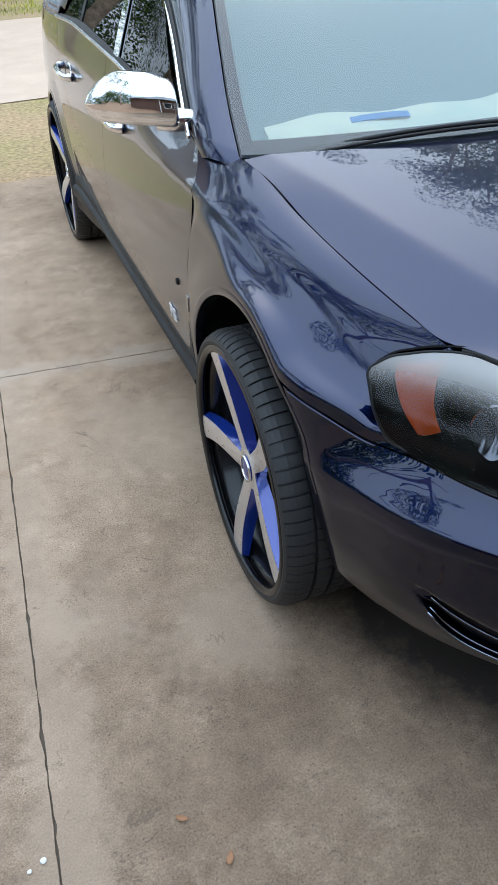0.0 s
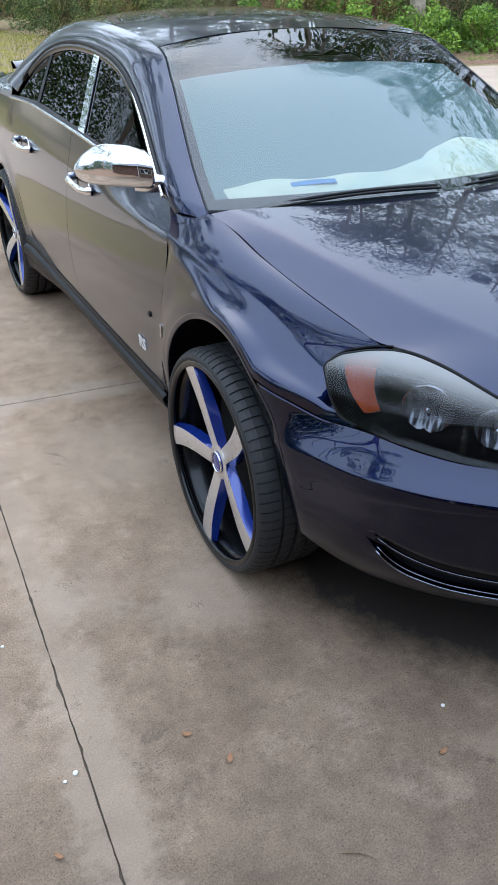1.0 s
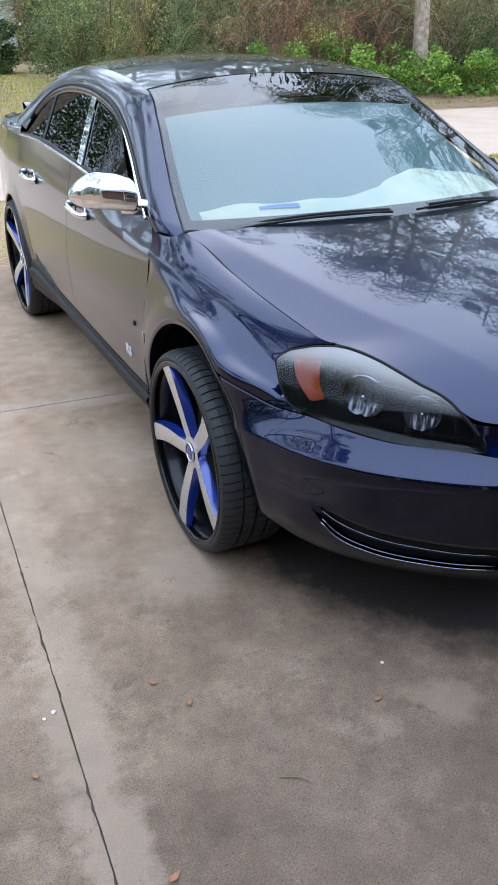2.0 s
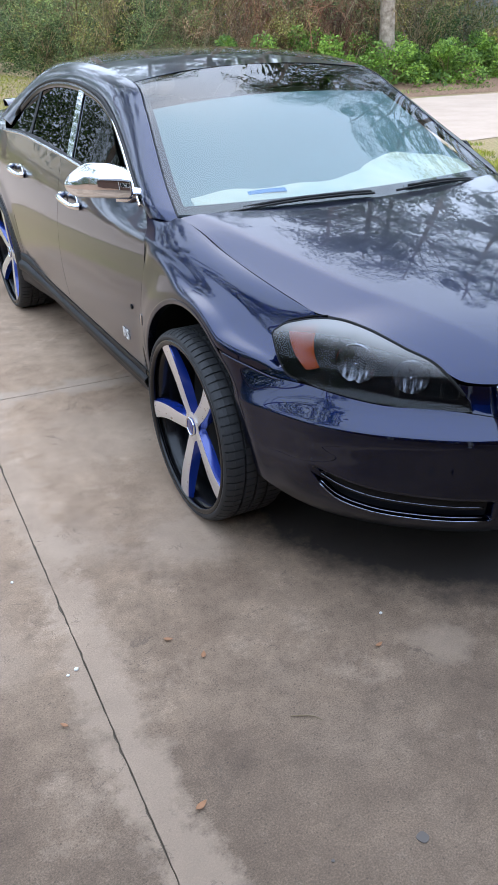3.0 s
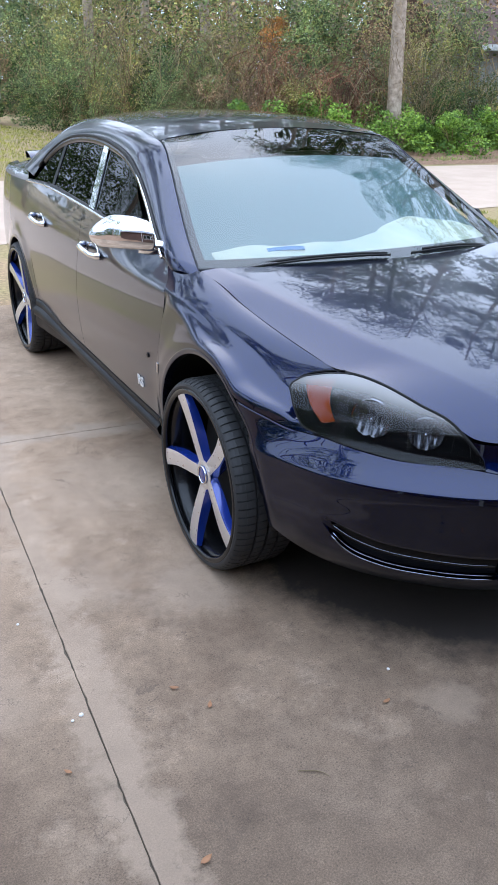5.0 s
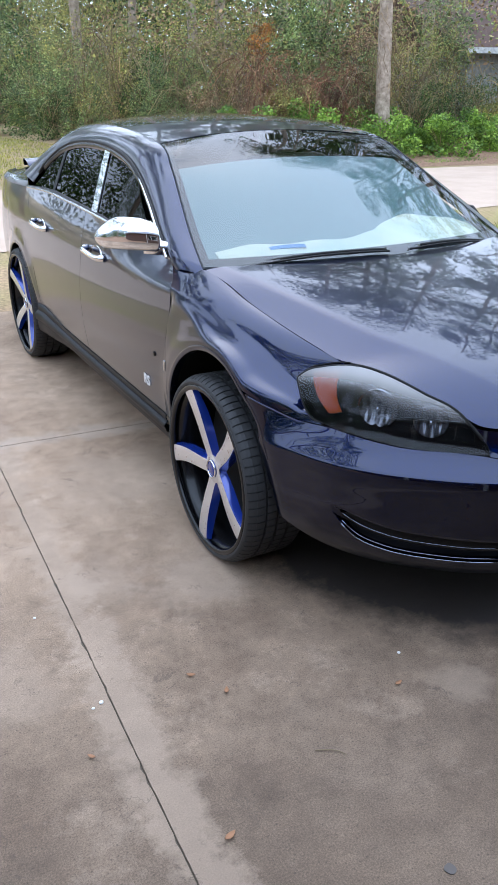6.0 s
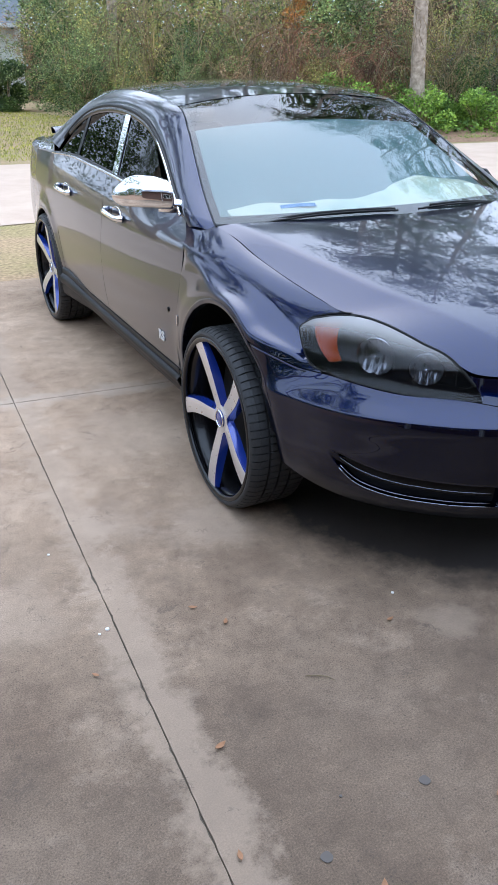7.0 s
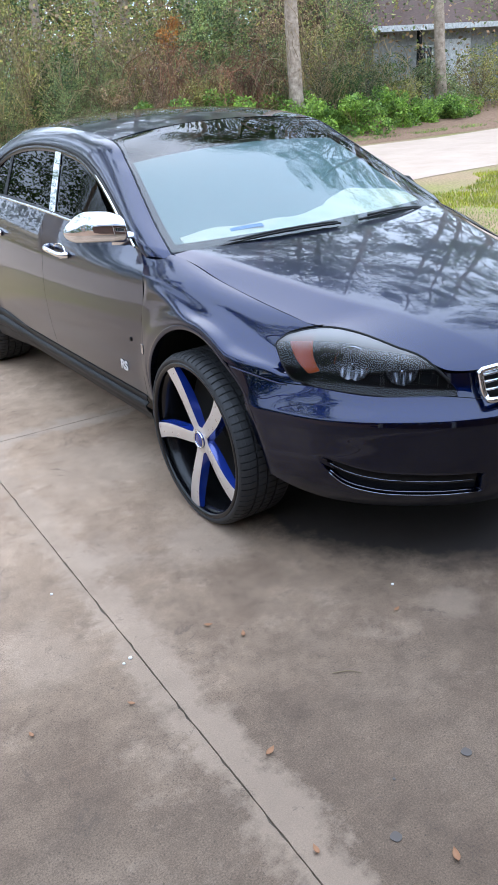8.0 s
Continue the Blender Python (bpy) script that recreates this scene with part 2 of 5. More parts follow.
def leaf_material(name, dark, light, rough=0.55):
    """Each leaf its own shade, with some light let through."""
    m = material(name, light, rough)
    n, l = m.node_tree.nodes, m.node_tree.links
    g = n.new("ShaderNodeNewGeometry")
    c = ramp(m, g.outputs["Random Per Island"], [(0.0, dark), (0.55, tuple(0.55 * a + 0.45 * b for a, b in zip(dark, light))), (1.0, light)]).outputs["Color"]
    sprig = n.new("ShaderNodeTexNoise")
    sprig.inputs["Scale"].default_value, sprig.inputs["Detail"].default_value = 1.7, 3.0
    l.new(g.outputs["Position"], sprig.inputs["Vector"])
    c = blend(m, 1.0, c, ramp(m, sprig.outputs["Fac"], [(0.34, (0.50, 0.58, 0.62)), (0.50, (1.0, 1.0, 1.0)), (0.66, (1.48, 1.44, 1.25))]).outputs["Color"], "MULTIPLY")
    colour_from(m, c)
    t, mix = n.new("ShaderNodeBsdfTranslucent"), n.new("ShaderNodeMixShader")
    mix.inputs["Fac"].default_value = 0.35
    l.new(c, t.inputs["Color"])
    l.new(n["Principled BSDF"].outputs["BSDF"], mix.inputs[1])
    l.new(t.outputs["BSDF"], mix.inputs[2])
    l.new(mix.outputs["Shader"], n["Material Output"].inputs["Surface"])
    return m


leaf_dark = leaf_material("dark_evergreen_leaf", (0.022, 0.048, 0.012), (0.13, 0.21, 0.05))
leaf_mid = leaf_material("dusty_green_leaf", (0.065, 0.10, 0.038), (0.46, 0.55, 0.22))
leaf_bright = leaf_material("bright_green_leaf", (0.08, 0.17, 0.025), (0.40, 0.58, 0.11))
leaf_olive = leaf_material("olive_leaf", (0.14, 0.14, 0.035), (0.64, 0.58, 0.20))
leaf_brown = leaf_material("dry_brown_leaf", (0.20, 0.115, 0.065), (0.66, 0.44, 0.27))
leaf_rust = leaf_material("rust_leaf", (0.36, 0.13, 0.03), (0.85, 0.42, 0.13))
grass_mat = leaf_material("lawn_grass", (0.19, 0.21, 0.02), (0.52, 0.5, 0.07))
green_grass = leaf_material("green_lawn_grass", (0.13, 0.22, 0.03), (0.42, 0.58, 0.09))
bark = material("grey_bark", rough=0.9)
bark_n = texture(bark, "Noise", 9.0, Detail=8.0, Roughness=0.7)
colour_from(bark, ramp(bark, bark_n.outputs["Fac"], [(0.3, (0.20, 0.145, 0.10)), (0.7, (0.62, 0.49, 0.38))]).outputs["Color"])
bump(bark, bark_n.outputs["Fac"], 0.7, 0.03)
twig_mat = leaf_material("bare_twig", (0.15, 0.095, 0.05), (0.55, 0.42, 0.25), 0.9)
red_twig = leaf_material("red_brown_twig", (0.17, 0.075, 0.04), (0.50, 0.26, 0.16), 0.9)
white_wall = material("white_siding", (0.72, 0.72, 0.70), 0.7)
grey_roof = material("grey_shingle", (0.20, 0.21, 0.23), 0.85)
grey_wall = material("grey_block_wall", (0.34, 0.34, 0.32), 0.8)
brick_wall = material("dark_brick_wall", (0.11, 0.06, 0.045), 0.85)
brown_roof = material("rusty_roof", (0.15, 0.085, 0.065), 0.8)
dark_window = material("dark_window_glass", (0.01, 0.012, 0.014), 0.08)
dry_leaf = material("fallen_leaf", (0.32, 0.15, 0.07), 0.7)
for m_ in (brick_wall, white_wall, grey_roof, grey_wall, brown_roof, dry_leaf):
    n_ = texture(m_, "Noise", 12.0, Detail=6.0)
    c_ = m_.node_tree.nodes["Principled BSDF"].inputs["Base Color"].default_value[:3]
    colour_from(m_, ramp(m_, n_.outputs["Fac"], [(0.3, tuple(v * 0.7 for v in c_)), (0.7, tuple(min(1, v * 1.2) for v in c_))]).outputs["Color"])


# ---- mesh helpers ----
def part(name, bm, mat, parent=None, label="", smooth=False, bevel=0.0):
    data = bpy.data.meshes.new(name)
    bm.normal_update()
    bm.to_mesh(data)
    bm.free()
    return finish(name, data, mat, parent, label, smooth, bevel)


def finish(name, data, mat, parent=None, label="", smooth=False, bevel=0.0):
    data.materials.append(mat)
    if smooth:
        data.polygons.foreach_set("use_smooth", [True] * len(data.polygons))
    ob = new(name, data)
    if parent:
        ob.parent = parent
    if label:
        ob["label"] = label
    if bevel:
        b = ob.modifiers.new("bevel", "BEVEL")
        b.width, b.segments, b.limit_method = bevel, 2, "ANGLE"
    return ob


def raw(name, verts, faces, mat, parent=None, label="", smooth=False):
    data = bpy.data.meshes.new(name)
    data.from_pydata([tuple(map(float, v)) for v in verts], [], faces)
    data.update()
    return finish(name, data, mat, parent, label, smooth)


def box(bm, x0, x1, y0, y1, z0, z1):
    m = Matrix.LocRotScale(((x0 + x1) / 2, (y0 + y1) / 2, (z0 + z1) / 2), None, (x1 - x0, y1 - y0, z1 - z0))
    return bmesh.ops.create_cube(bm, size=1, matrix=m)["verts"]


def spline(points, n):
    """n points along a smooth curve through the given ones, evenly spaced by length."""
    p = np.array(points, float)
    d = np.r_[0, np.cumsum(np.maximum(np.linalg.norm(np.diff(p, axis=0), axis=1), 1e-6))]
    m = np.gradient(p, d, axis=0) if len(p) > 2 else np.repeat([(p[-1] - p[0]) / d[-1]], len(p), 0)
    dense = np.linspace(0, d[-1], max(60, 4 * n))

    def at(t):
        k = np.clip(np.searchsorted(d, t, side="right") - 1, 0, len(d) - 2)
        h = (d[k + 1] - d[k])
        u = ((t - d[k]) / h)[:, None]
        h = h[:, None]
        return ((2 * u**3 - 3 * u**2 + 1) * p[k] + (u**3 - 2 * u**2 + u) * h * m[k] + (3 * u**2 - 2 * u**3) * p[k + 1] + (u**3 - u**2) * h * m[k + 1])

    q = at(dense)
    s = np.r_[0, np.cumsum(np.linalg.norm(np.diff(q, axis=0), axis=1))]
    return at(np.interp(np.linspace(0, s[-1], n), s, dense))


def curve(xs, vs):
    """A smooth function of one number through the given pairs."""
    xs, vs = np.array(xs, float), np.array(vs, float)
    slope = np.gradient(vs, xs)

    def f(x):
        x = np.clip(x, xs[0], xs[-1])
        k = int(np.clip(np.searchsorted(xs, x, side="right") - 1, 0, len(xs) - 2))
        h = xs[k + 1] - xs[k]
        u = (x - xs[k]) / h
        return float((2 * u**3 - 3 * u**2 + 1) * vs[k] + (u**3 - 2 * u**2 + u) * h * slope[k] + (3 * u**2 - 2 * u**3) * vs[k + 1] + (u**3 - u**2) * h * slope[k + 1])

    return f


def smoothstep(a, b, x):
    u = min(1.0, max(0.0, (x - a) / (b - a)))
    return u * u * (3 - 2 * u)


def sheet(name, grid, mat, parent=None, label="", thick=0.004, mirror=False, out=None, wrap=False, crisp=True):
    """A smooth panel from a grid of points [i][j], given thickness inwards. mirror: the copy on the other side."""
    g = np.array(grid, float)
    if mirror:
        g[..., 0] *= -1
    ni, nj = g.shape[:2]
    v = g.reshape(-1, 3)
    a, b = g[ni // 2, nj // 2], g[min(ni // 2 + 1, ni - 1), nj // 2]
    c = g[ni // 2, min(nj // 2 + 1, nj - 1)]
    normal = np.cross(b - a, c - a)
    away = np.array(out, float) * ((-1, 1, 1) if mirror else (1, 1, 1)) if out is not None else a - np.array((0, 1.5, 0.55))
    flip = float(np.dot(normal, away)) < 0
    faces = []
    for i in range(ni if wrap else ni - 1):
        for j in range(nj - 1):
            i2 = (i + 1) % ni
            f = (i * nj + j, i2 * nj + j, i2 * nj + j + 1, i * nj + j + 1)
            faces.append(f[::-1] if flip else f)
    ob = raw(name, v, faces, mat, parent, label, True)
    if thick:
        s = ob.modifiers.new("thickness", "SOLIDIFY")
        s.thickness, s.offset = thick, -1
        if crisp:
            e = ob.modifiers.new("crisp_rim", "EDGE_SPLIT")
            e.split_angle = radians(55)
    return ob


def tube(points, radius, sides=8, closed=False):
    """Vertices and faces of a round bar along the points; radius a number or one for each point."""
    p = np.array(points, float)
    n = len(p)
    r = np.full(n, radius) if np.isscalar(radius) else np.array(radius, float)
    tan = np.gradient(p, axis=0)
    tan /= np.maximum(np.linalg.norm(tan, axis=1), 1e-9)[:, None]
    up = np.array((0.0, 0.0, 1.0)) if abs(tan[0][2]) < 0.9 else np.array((1.0, 0.0, 0.0))
    verts, faces = [], []
    for k in range(n):
        side = np.cross(tan[k], up)
        side /= np.linalg.norm(side)
        top = np.cross(side, tan[k])
        up = top
        verts += [p[k] + r[k] * (math.cos(a) * side + math.sin(a) * top) for a in np.arange(sides) * 2 * math.pi / sides]
    for k in range(n if closed else n - 1):
        for j in range(sides):
            j2, k2 = (j + 1) % sides, (k + 1) % n
            faces.append((k * sides + j, k * sides + j2, k2 * sides + j2, k2 * sides + j))
    if not closed:
        faces += [tuple(range(sides))[::-1], tuple((n - 1) * sides + j for j in range(sides))]
    return verts, faces


# ---- the car: front axle at y = 0, nose towards -y ----
def knots(points, n):
    """n points along a smooth curve through the given ones, the same number between each two."""
    p = np.array(points, float)
    m = np.gradient(p, axis=0)
    t = np.linspace(0, len(p) - 1, n)
    k = np.clip(t.astype(int), 0, len(p) - 2)
    u = (t - k)[:, None]
    return (2 * u**3 - 3 * u**2 + 1) * p[k] + (u**3 - 2 * u**2 + u) * m[k] + (3 * u**2 - 2 * u**3) * p[k + 1] + (u**3 - u**2) * m[k + 1]


# outline from above, half width and y, from the nose to the tail
PLAN = spline([(0, -1.08, 0), (0.15, -1.07, 0), (0.30, -1.03, 0), (0.42, -0.97, 0), (0.55, -0.87, 0), (0.66, -0.76, 0), (0.745, -0.64, 0), (0.80, -0.52, 0),
               (0.835, -0.40, 0), (0.856, -0.27, 0), (0.868, -0.1, 0), (0.875, 0.1, 0), (0.88, 0.5, 0), (0.882, 1.4, 0), (0.88, 2.0, 0), (0.872, 2.7, 0),
               (0.85, 3.15, 0), (0.81, 3.5, 0), (0.74, 3.76, 0), (0.62, 3.92, 0), (0.42, 3.99, 0), (0.2, 4.015, 0), (0, 4.02, 0)], 900)
PLAN_T = np.gradient(PLAN, axis=0)
PLAN_T /= np.linalg.norm(PLAN_T, axis=1)[:, None]
TUCK_FRONT = curve([0.22, 0.26, 0.32, 0.40, 0.50, 0.575, 0.588, 0.60, 0.63, 0.67, 0.76, 0.837, 0.87], [0.10, 0.06, 0.025, 0.005, 0.0, 0.001, 0.004, 0.015, 0.043, 0.070, 0.11, 0.20, 0.28])
TUCK_SIDE = curve([0.24, 0.30, 0.36, 0.44, 0.55, 0.62, 0.68, 0.74, 0.80, 0.88, 0.920, 0.934, 0.95, 1.0, 1.05, 1.12], [0.06, 0.042, 0.026, 0.011, -0.002, -0.006, -0.007, -0.004, 0.003, 0.015, 0.022, 0.0245, 0.028, 0.040, 0.052, 0.066])
SHOULDER = curve([0.0, 1.0, 1.5, 2.1, 2.8, 4.0], [0.0, 0.0, 0.022, 0.06, 0.07, 0.05])
ARCHES = ((-0.040, 0.40, 0.385, 0.412), (2.80, 0.36, 0.39, 0.388))


def skin(y, z, lift=0.0):
    """The body's surface on the right-hand side, from the plan's y and a height."""
    k = np.interp(y, PLAN[:, 1], np.arange(len(PLAN)))
    i = min(int(k), len(PLAN) - 2)
    f = k - i
    p, t = PLAN[i] * (1 - f) + PLAN[i + 1] * f, PLAN_T[i] * (1 - f) + PLAN_T[i + 1] * f
    w = 1 - smoothstep(-0.62, -0.25, y)
    depth = w * TUCK_FRONT(z) + (1 - w) * TUCK_SIDE(z - SHOULDER(y) * smoothstep(0.65, 0.93, z)) - lift
    if z > 0.934 and y < 1.1:
        depth += (1 - w) * (z - 0.934) * 0.42 * (1 - smoothstep(0.43, 1.1, y))
    for yc, zc, ry, rz in ARCHES:
        d = math.hypot((y - yc) / ry, (max(z, zc) - zc) / rz) - 1
        if -0.1 < d < 0.6:
            depth -= 0.012 * math.exp(-((d / 0.16) ** 2))
    a, yy = p[0] - t[1] * depth, p[1] + t[0] * depth
    return np.array((-a, yy, z))


def arch(k, y):
    yc, zc, ry, rz = ARCHES[k]
    u = (y - yc) / ry
    return zc + rz * math.sqrt(1 - u * u) if abs(u) < 1 else 0.0


car = new("car")
tagged(car, "navy blue four-door sedan with chrome mirrors parked on concrete driveway", "car")

CUT_A = curve([-0.52, -0.448, -0.2, 0.0, 0.275, 0.36, 0.43], [0.60, 0.618, 0.668, 0.70, 0.745, 0.775, 0.806])
CUT_Z = curve([-0.52, -0.448, -0.2, 0.0, 0.275, 0.36, 0.43], [0.832, 0.846, 0.896, 0.942, 1.012, 1.018, 1.020])
GAP_Y = curve([0.36, 0.45, 0.6, 0.76, 0.9, 0.97, 1.02], [0.41, 0.395, 0.375, 0.345, 0.335, 0.36, 0.43])
BELT = curve([0.3, 0.42, 0.8, 1.3, 1.8, 2.1, 2.6, 3.2], [1.01, 1.018, 1.055, 1.083, 1.10, 1.108, 1.09, 1.07])
SEAM = curve([-0.56, -0.47, -0.38, -0.28], [0.674, 0.680, 0.704, 0.730])
LAMP_TOP = curve([-0.972, -0.96, -0.94, -0.918, -0.83, -0.75, -0.675, -0.60, -0.55, -0.49, -0.46, -0.442], [0.665, 0.684, 0.718, 0.748, 0.800, 0.825, 0.836, 0.839, 0.839, 0.833, 0.824, 0.806])
LAMP_LOW = curve([-0.975, -0.90, -0.847, -0.70, -0.595, -0.55, -0.515, -0.48, -0.455, -0.442], [0.656, 0.655, 0.656, 0.667, 0.676, 0.683, 0.694, 0.738, 0.778, 0.800])
CREASE_A = curve([-0.47, -0.37, -0.2, 0.0, 0.1, 0.2, 0.43], [0.695, 0.725, 0.758, 0.801, 0.822, 0.842, 0.866])
CREASE_Z = curve([-0.47, -0.37, -0.2, 0.0, 0.1, 0.2, 0.43], [0.728, 0.768, 0.834, 0.891, 0.918, 0.932, 0.936])
LAMP_BACK = -0.444


def fender_column(y, n):
    """From the arch or the bumper seam up over the flare and the crease to the bonnet's edge."""
    low = max(arch(0, y), SEAM(y)) if y < 0 else max(arch(0, y), 0.40)
    ca, cz = CREASE_A(y), CREASE_Z(y)
    fall = 0.060 - 0.050 * smoothstep(0.0, 0.36, y) - 0.03 * smoothstep(-0.25, -0.45, y)
    zt = max(cz - fall, low + 0.01)
    side = [skin(y, z) for z in np.linspace(low, zt, 5)]
    crease = np.array((-ca, y, cz))
    valley = side[-1] * 0.5 + crease * 0.5 + np.array((0.006, 0, -0.005)) * (fall / 0.06)
    cut = np.array((-CUT_A(y), y, CUT_Z(y)))
    step = (cut - crease) / np.linalg.norm(cut - crease)
    over = [valley, crease - (crease - valley) * 0.12, crease + step * 0.004]
    over += [crease * (1 - f) + cut * f + np.array((0, 0, 0.034)) * f * (1 - f) for f in (0.3, 0.6, 0.85)] + [cut]
    return spline(side + over, n)


rows = 44
lamp_edge = [skin(y, LAMP_LOW(y), 0.003) for y in np.linspace(-0.56, LAMP_BACK, 22)] + [skin(y, LAMP_TOP(y), 0.003) for y in np.linspace(LAMP_BACK, -0.60, 24)]
lamp_edge = spline(lamp_edge, 200)
stations = np.linspace(-0.60, 0.45, 141)
columns = np.array([fender_column(y, rows) for y in stations])
front_at, rear_at = [], []
for j in range(rows):
    near = [np.min(np.linalg.norm(lamp_edge - p, axis=1)) for p in columns[:46, j]]
    front_at.append(stations[int(np.argmin(near))])
    rear_at.append(next((y for y, p in zip(stations[100:], columns[100:, j]) if p[1] >= GAP_Y(p[2])), 0.43))
front_at = np.convolve(np.pad(front_at, 2, mode="edge"), np.ones(5) / 5, mode="valid")
rear_at = np.convolve(np.pad(rear_at, 2, mode="edge"), np.ones(5) / 5, mode="valid")
for mirror in (False, True):
    grid = []
    for i in range(81):
        w = 0.5 - 0.5 * math.cos(math.pi * i / 80)
        column = []
        for j in range(rows):
            y = front_at[j] * (1 - w) + rear_at[j] * w
            k = np.interp(y, stations, np.arange(141))
            k0 = min(int(k), 139)
            column.append(columns[k0, j] * (k0 + 1 - k) + columns[k0 + 1, j] * (k - k0))
        grid.append(column)
    sheet("front_fender", grid, paint, car, mirror=mirror, out=(-1, 0, 0.4))

# bumper cover with a slot on each side
BUMPER_TOP = curve([-1.09, -1.03, -1.0, -0.96, -0.8, -0.6, -0.47, -0.33, -0.27], [0.628, 0.628, 0.640, 0.650, 0.654, 0.670, 0.677, 0.715, 0.727])
BUMPER_LOW = curve([-1.09, -0.9, -0.76, -0.64, -0.52, -0.40], [0.235, 0.235, 0.24, 0.255, 0.285, 0.345])
BUMPER_END = curve([0.30, 0.36, 0.46, 0.58, 0.66, 0.71], [-0.435, -0.425, -0.408, -0.372, -0.338, -0.285])
SLOT_LOW = curve([-1.0, -0.9, -0.78, -0.70, -0.63], [0.312, 0.310, 0.322, 0.355, 0.435])
SLOT_TOP = curve([-1.0, -0.9, -0.78, -0.63], [0.388, 0.392, 0.405, 0.452])


def bumper_column(y, end_y):
    low, top = BUMPER_LOW(y), BUMPER_TOP(y)
    s0, s1 = SLOT_LOW(y), SLOT_TOP(y)
    zs, deep = [], []
    for a0, a1, d0, d1, n in ((low, s0 - 0.003, 0, 0, 14), (s0 - 0.003, s0 + 0.004, 0, 1, 4), (s0 + 0.004, s1 - 0.012, 1, 1, 8), (s1 - 0.012, s1 + 0.004, 1, 0, 6), (s1 + 0.004, 0.55, 0, 0, 14), (0.55, top, 0, 0, 22)):
        zs += list(np.linspace(a0, a1, n, endpoint=False))
        deep += list(np.linspace(d0, d1, n, endpoint=False))
    reach = smoothstep(-1.014, -1.0, y) * (1 - smoothstep(-0.70, -0.632, y))
    return [(z, 0.05 * reach * d * d * (3 - 2 * d)) for z, d in zip(zs + [top], deep + [0])]


for mirror in (False, True):
    grid = []
    for i in range(151):
        column = []
        for j in range(69):
            end = BUMPER_END(0.33 + 0.38 * j / 68)
            k1 = np.interp(end, PLAN[:, 1], np.arange(len(PLAN)))
            y = np.interp(k1 * i / 150, np.arange(len(PLAN)), PLAN[:, 1])
            z, d = bumper_column(y, end)[j]
            column.append(skin(y, z, -d))
        grid.append(column)
    sheet("front_bumper", grid, paint, car, mirror=mirror, out=(-0.6, -1, 0))
    # black grille bars in the slot, and its lips coloured bright for their glints
    for name, f, lift, r, mat in (("slot_bar", 0.60, -0.012, 0.005, black_gloss), ("slot_lip", -0.02, 0.003, 0.0028, lip_glint), ("slot_lip", 0.12, -0.006, 0.0022, lip_glint), ("slot_lip", 0.66, -0.009, 0.0018, lip_glint)):
        path = [skin(y, SLOT_LOW(y) * (1 - f) + SLOT_TOP(y) * f, lift) * ((-1, 1, 1) if mirror else 1) for y in np.linspace(-0.998, -0.665, 30)]
        raw(name, *tube(path, r, 6), mat, car, smooth=True)
    back = [[skin(y, SLOT_LOW(y) * (1 - f) + SLOT_TOP(y) * f, -0.030) for f in np.linspace(0.0, 1.0, 6)] for y in np.linspace(-1.005, -0.64, 24)]
    sheet("slot_backing", back, plastic, car, mirror=mirror, out=(-0.6, -1, 0))
    # panel between the lamp and the grille
    grid = []
    for y in np.linspace(-1.012, -0.936, 24):
        low = LAMP_TOP(y) + 0.002 if y > -0.968 else BUMPER_TOP(y) + 0.002
        high = float(np.interp(y, (-1.012, -0.957, -0.936), (0.716, 0.720, 0.727)))
        grid.append([skin(y, low + (max(high, low + 0.001) - low) * f, 0.0) for f in np.linspace(0, 1, 10)])
    sheet("grille_surround", grid, paint, car, mirror=mirror, out=(-0.6, -1, 0))

# bonnet
edge = [(-CUT_A(y), y, CUT_Z(y)) for y in (0.272, 0.16, 0.0, -0.2, -0.36, -0.446)]
edge += [skin(y, LAMP_TOP(y) + 0.004, 0.006) for y in (-0.61, -0.65, -0.70, -0.77, -0.83, -0.88, -0.918)] + [skin(-0.945, 0.734, 0.006), skin(-0.972, 0.727, 0.004), skin(-1.0, 0.724, 0.002)]
BONNET_EDGE = spline(edge, 70)
BONNET_MID = spline([(0, 0.125, 1.026), (0, 0.0, 1.006), (0, -0.3, 0.953), (0, -0.6, 0.889), (0, -0.8, 0.838), (0, -0.93, 0.786), (0, -0.99, 0.745)], 70)


def bonnet_row(i, us):
    e, c = BONNET_EDGE[i] + np.array((0.004, 0, 0)), BONNET_MID[i]
    v = i / 69
    uc = 0.92 - 0.34 * v
    row = []
    for u in us:
        q = abs(u)
        drop = 0.24 * (q / uc) ** 2 if q < uc else 0.24 + 0.76 * (1 - (1 - (q - uc) / (1 - uc)) ** 1.05)
        row.append((-e[0] * -1 * q * (1 if u < 0 else -1), c[1] + (e[1] - c[1]) * q * q, c[2] + (e[2] - c[2]) * drop))
    return row


bonnet = np.array([bonnet_row(i, np.linspace(-1, 1, 91)) for i in range(70)])
padded = np.pad(bonnet, ((6, 6), (0, 0), (0, 0)), mode="reflect", reflect_type="odd")
eased = sum(padded[k:k + 70] * w for k, w in enumerate(np.hanning(15)[1:-1] / np.hanning(15).sum()))
hold = (np.abs(np.linspace(-1, 1, 91)) ** 10)[None, :, None]
sheet("bonnet", bonnet * hold + eased * (1 - hold), paint, car, out=(0, 0, 1))

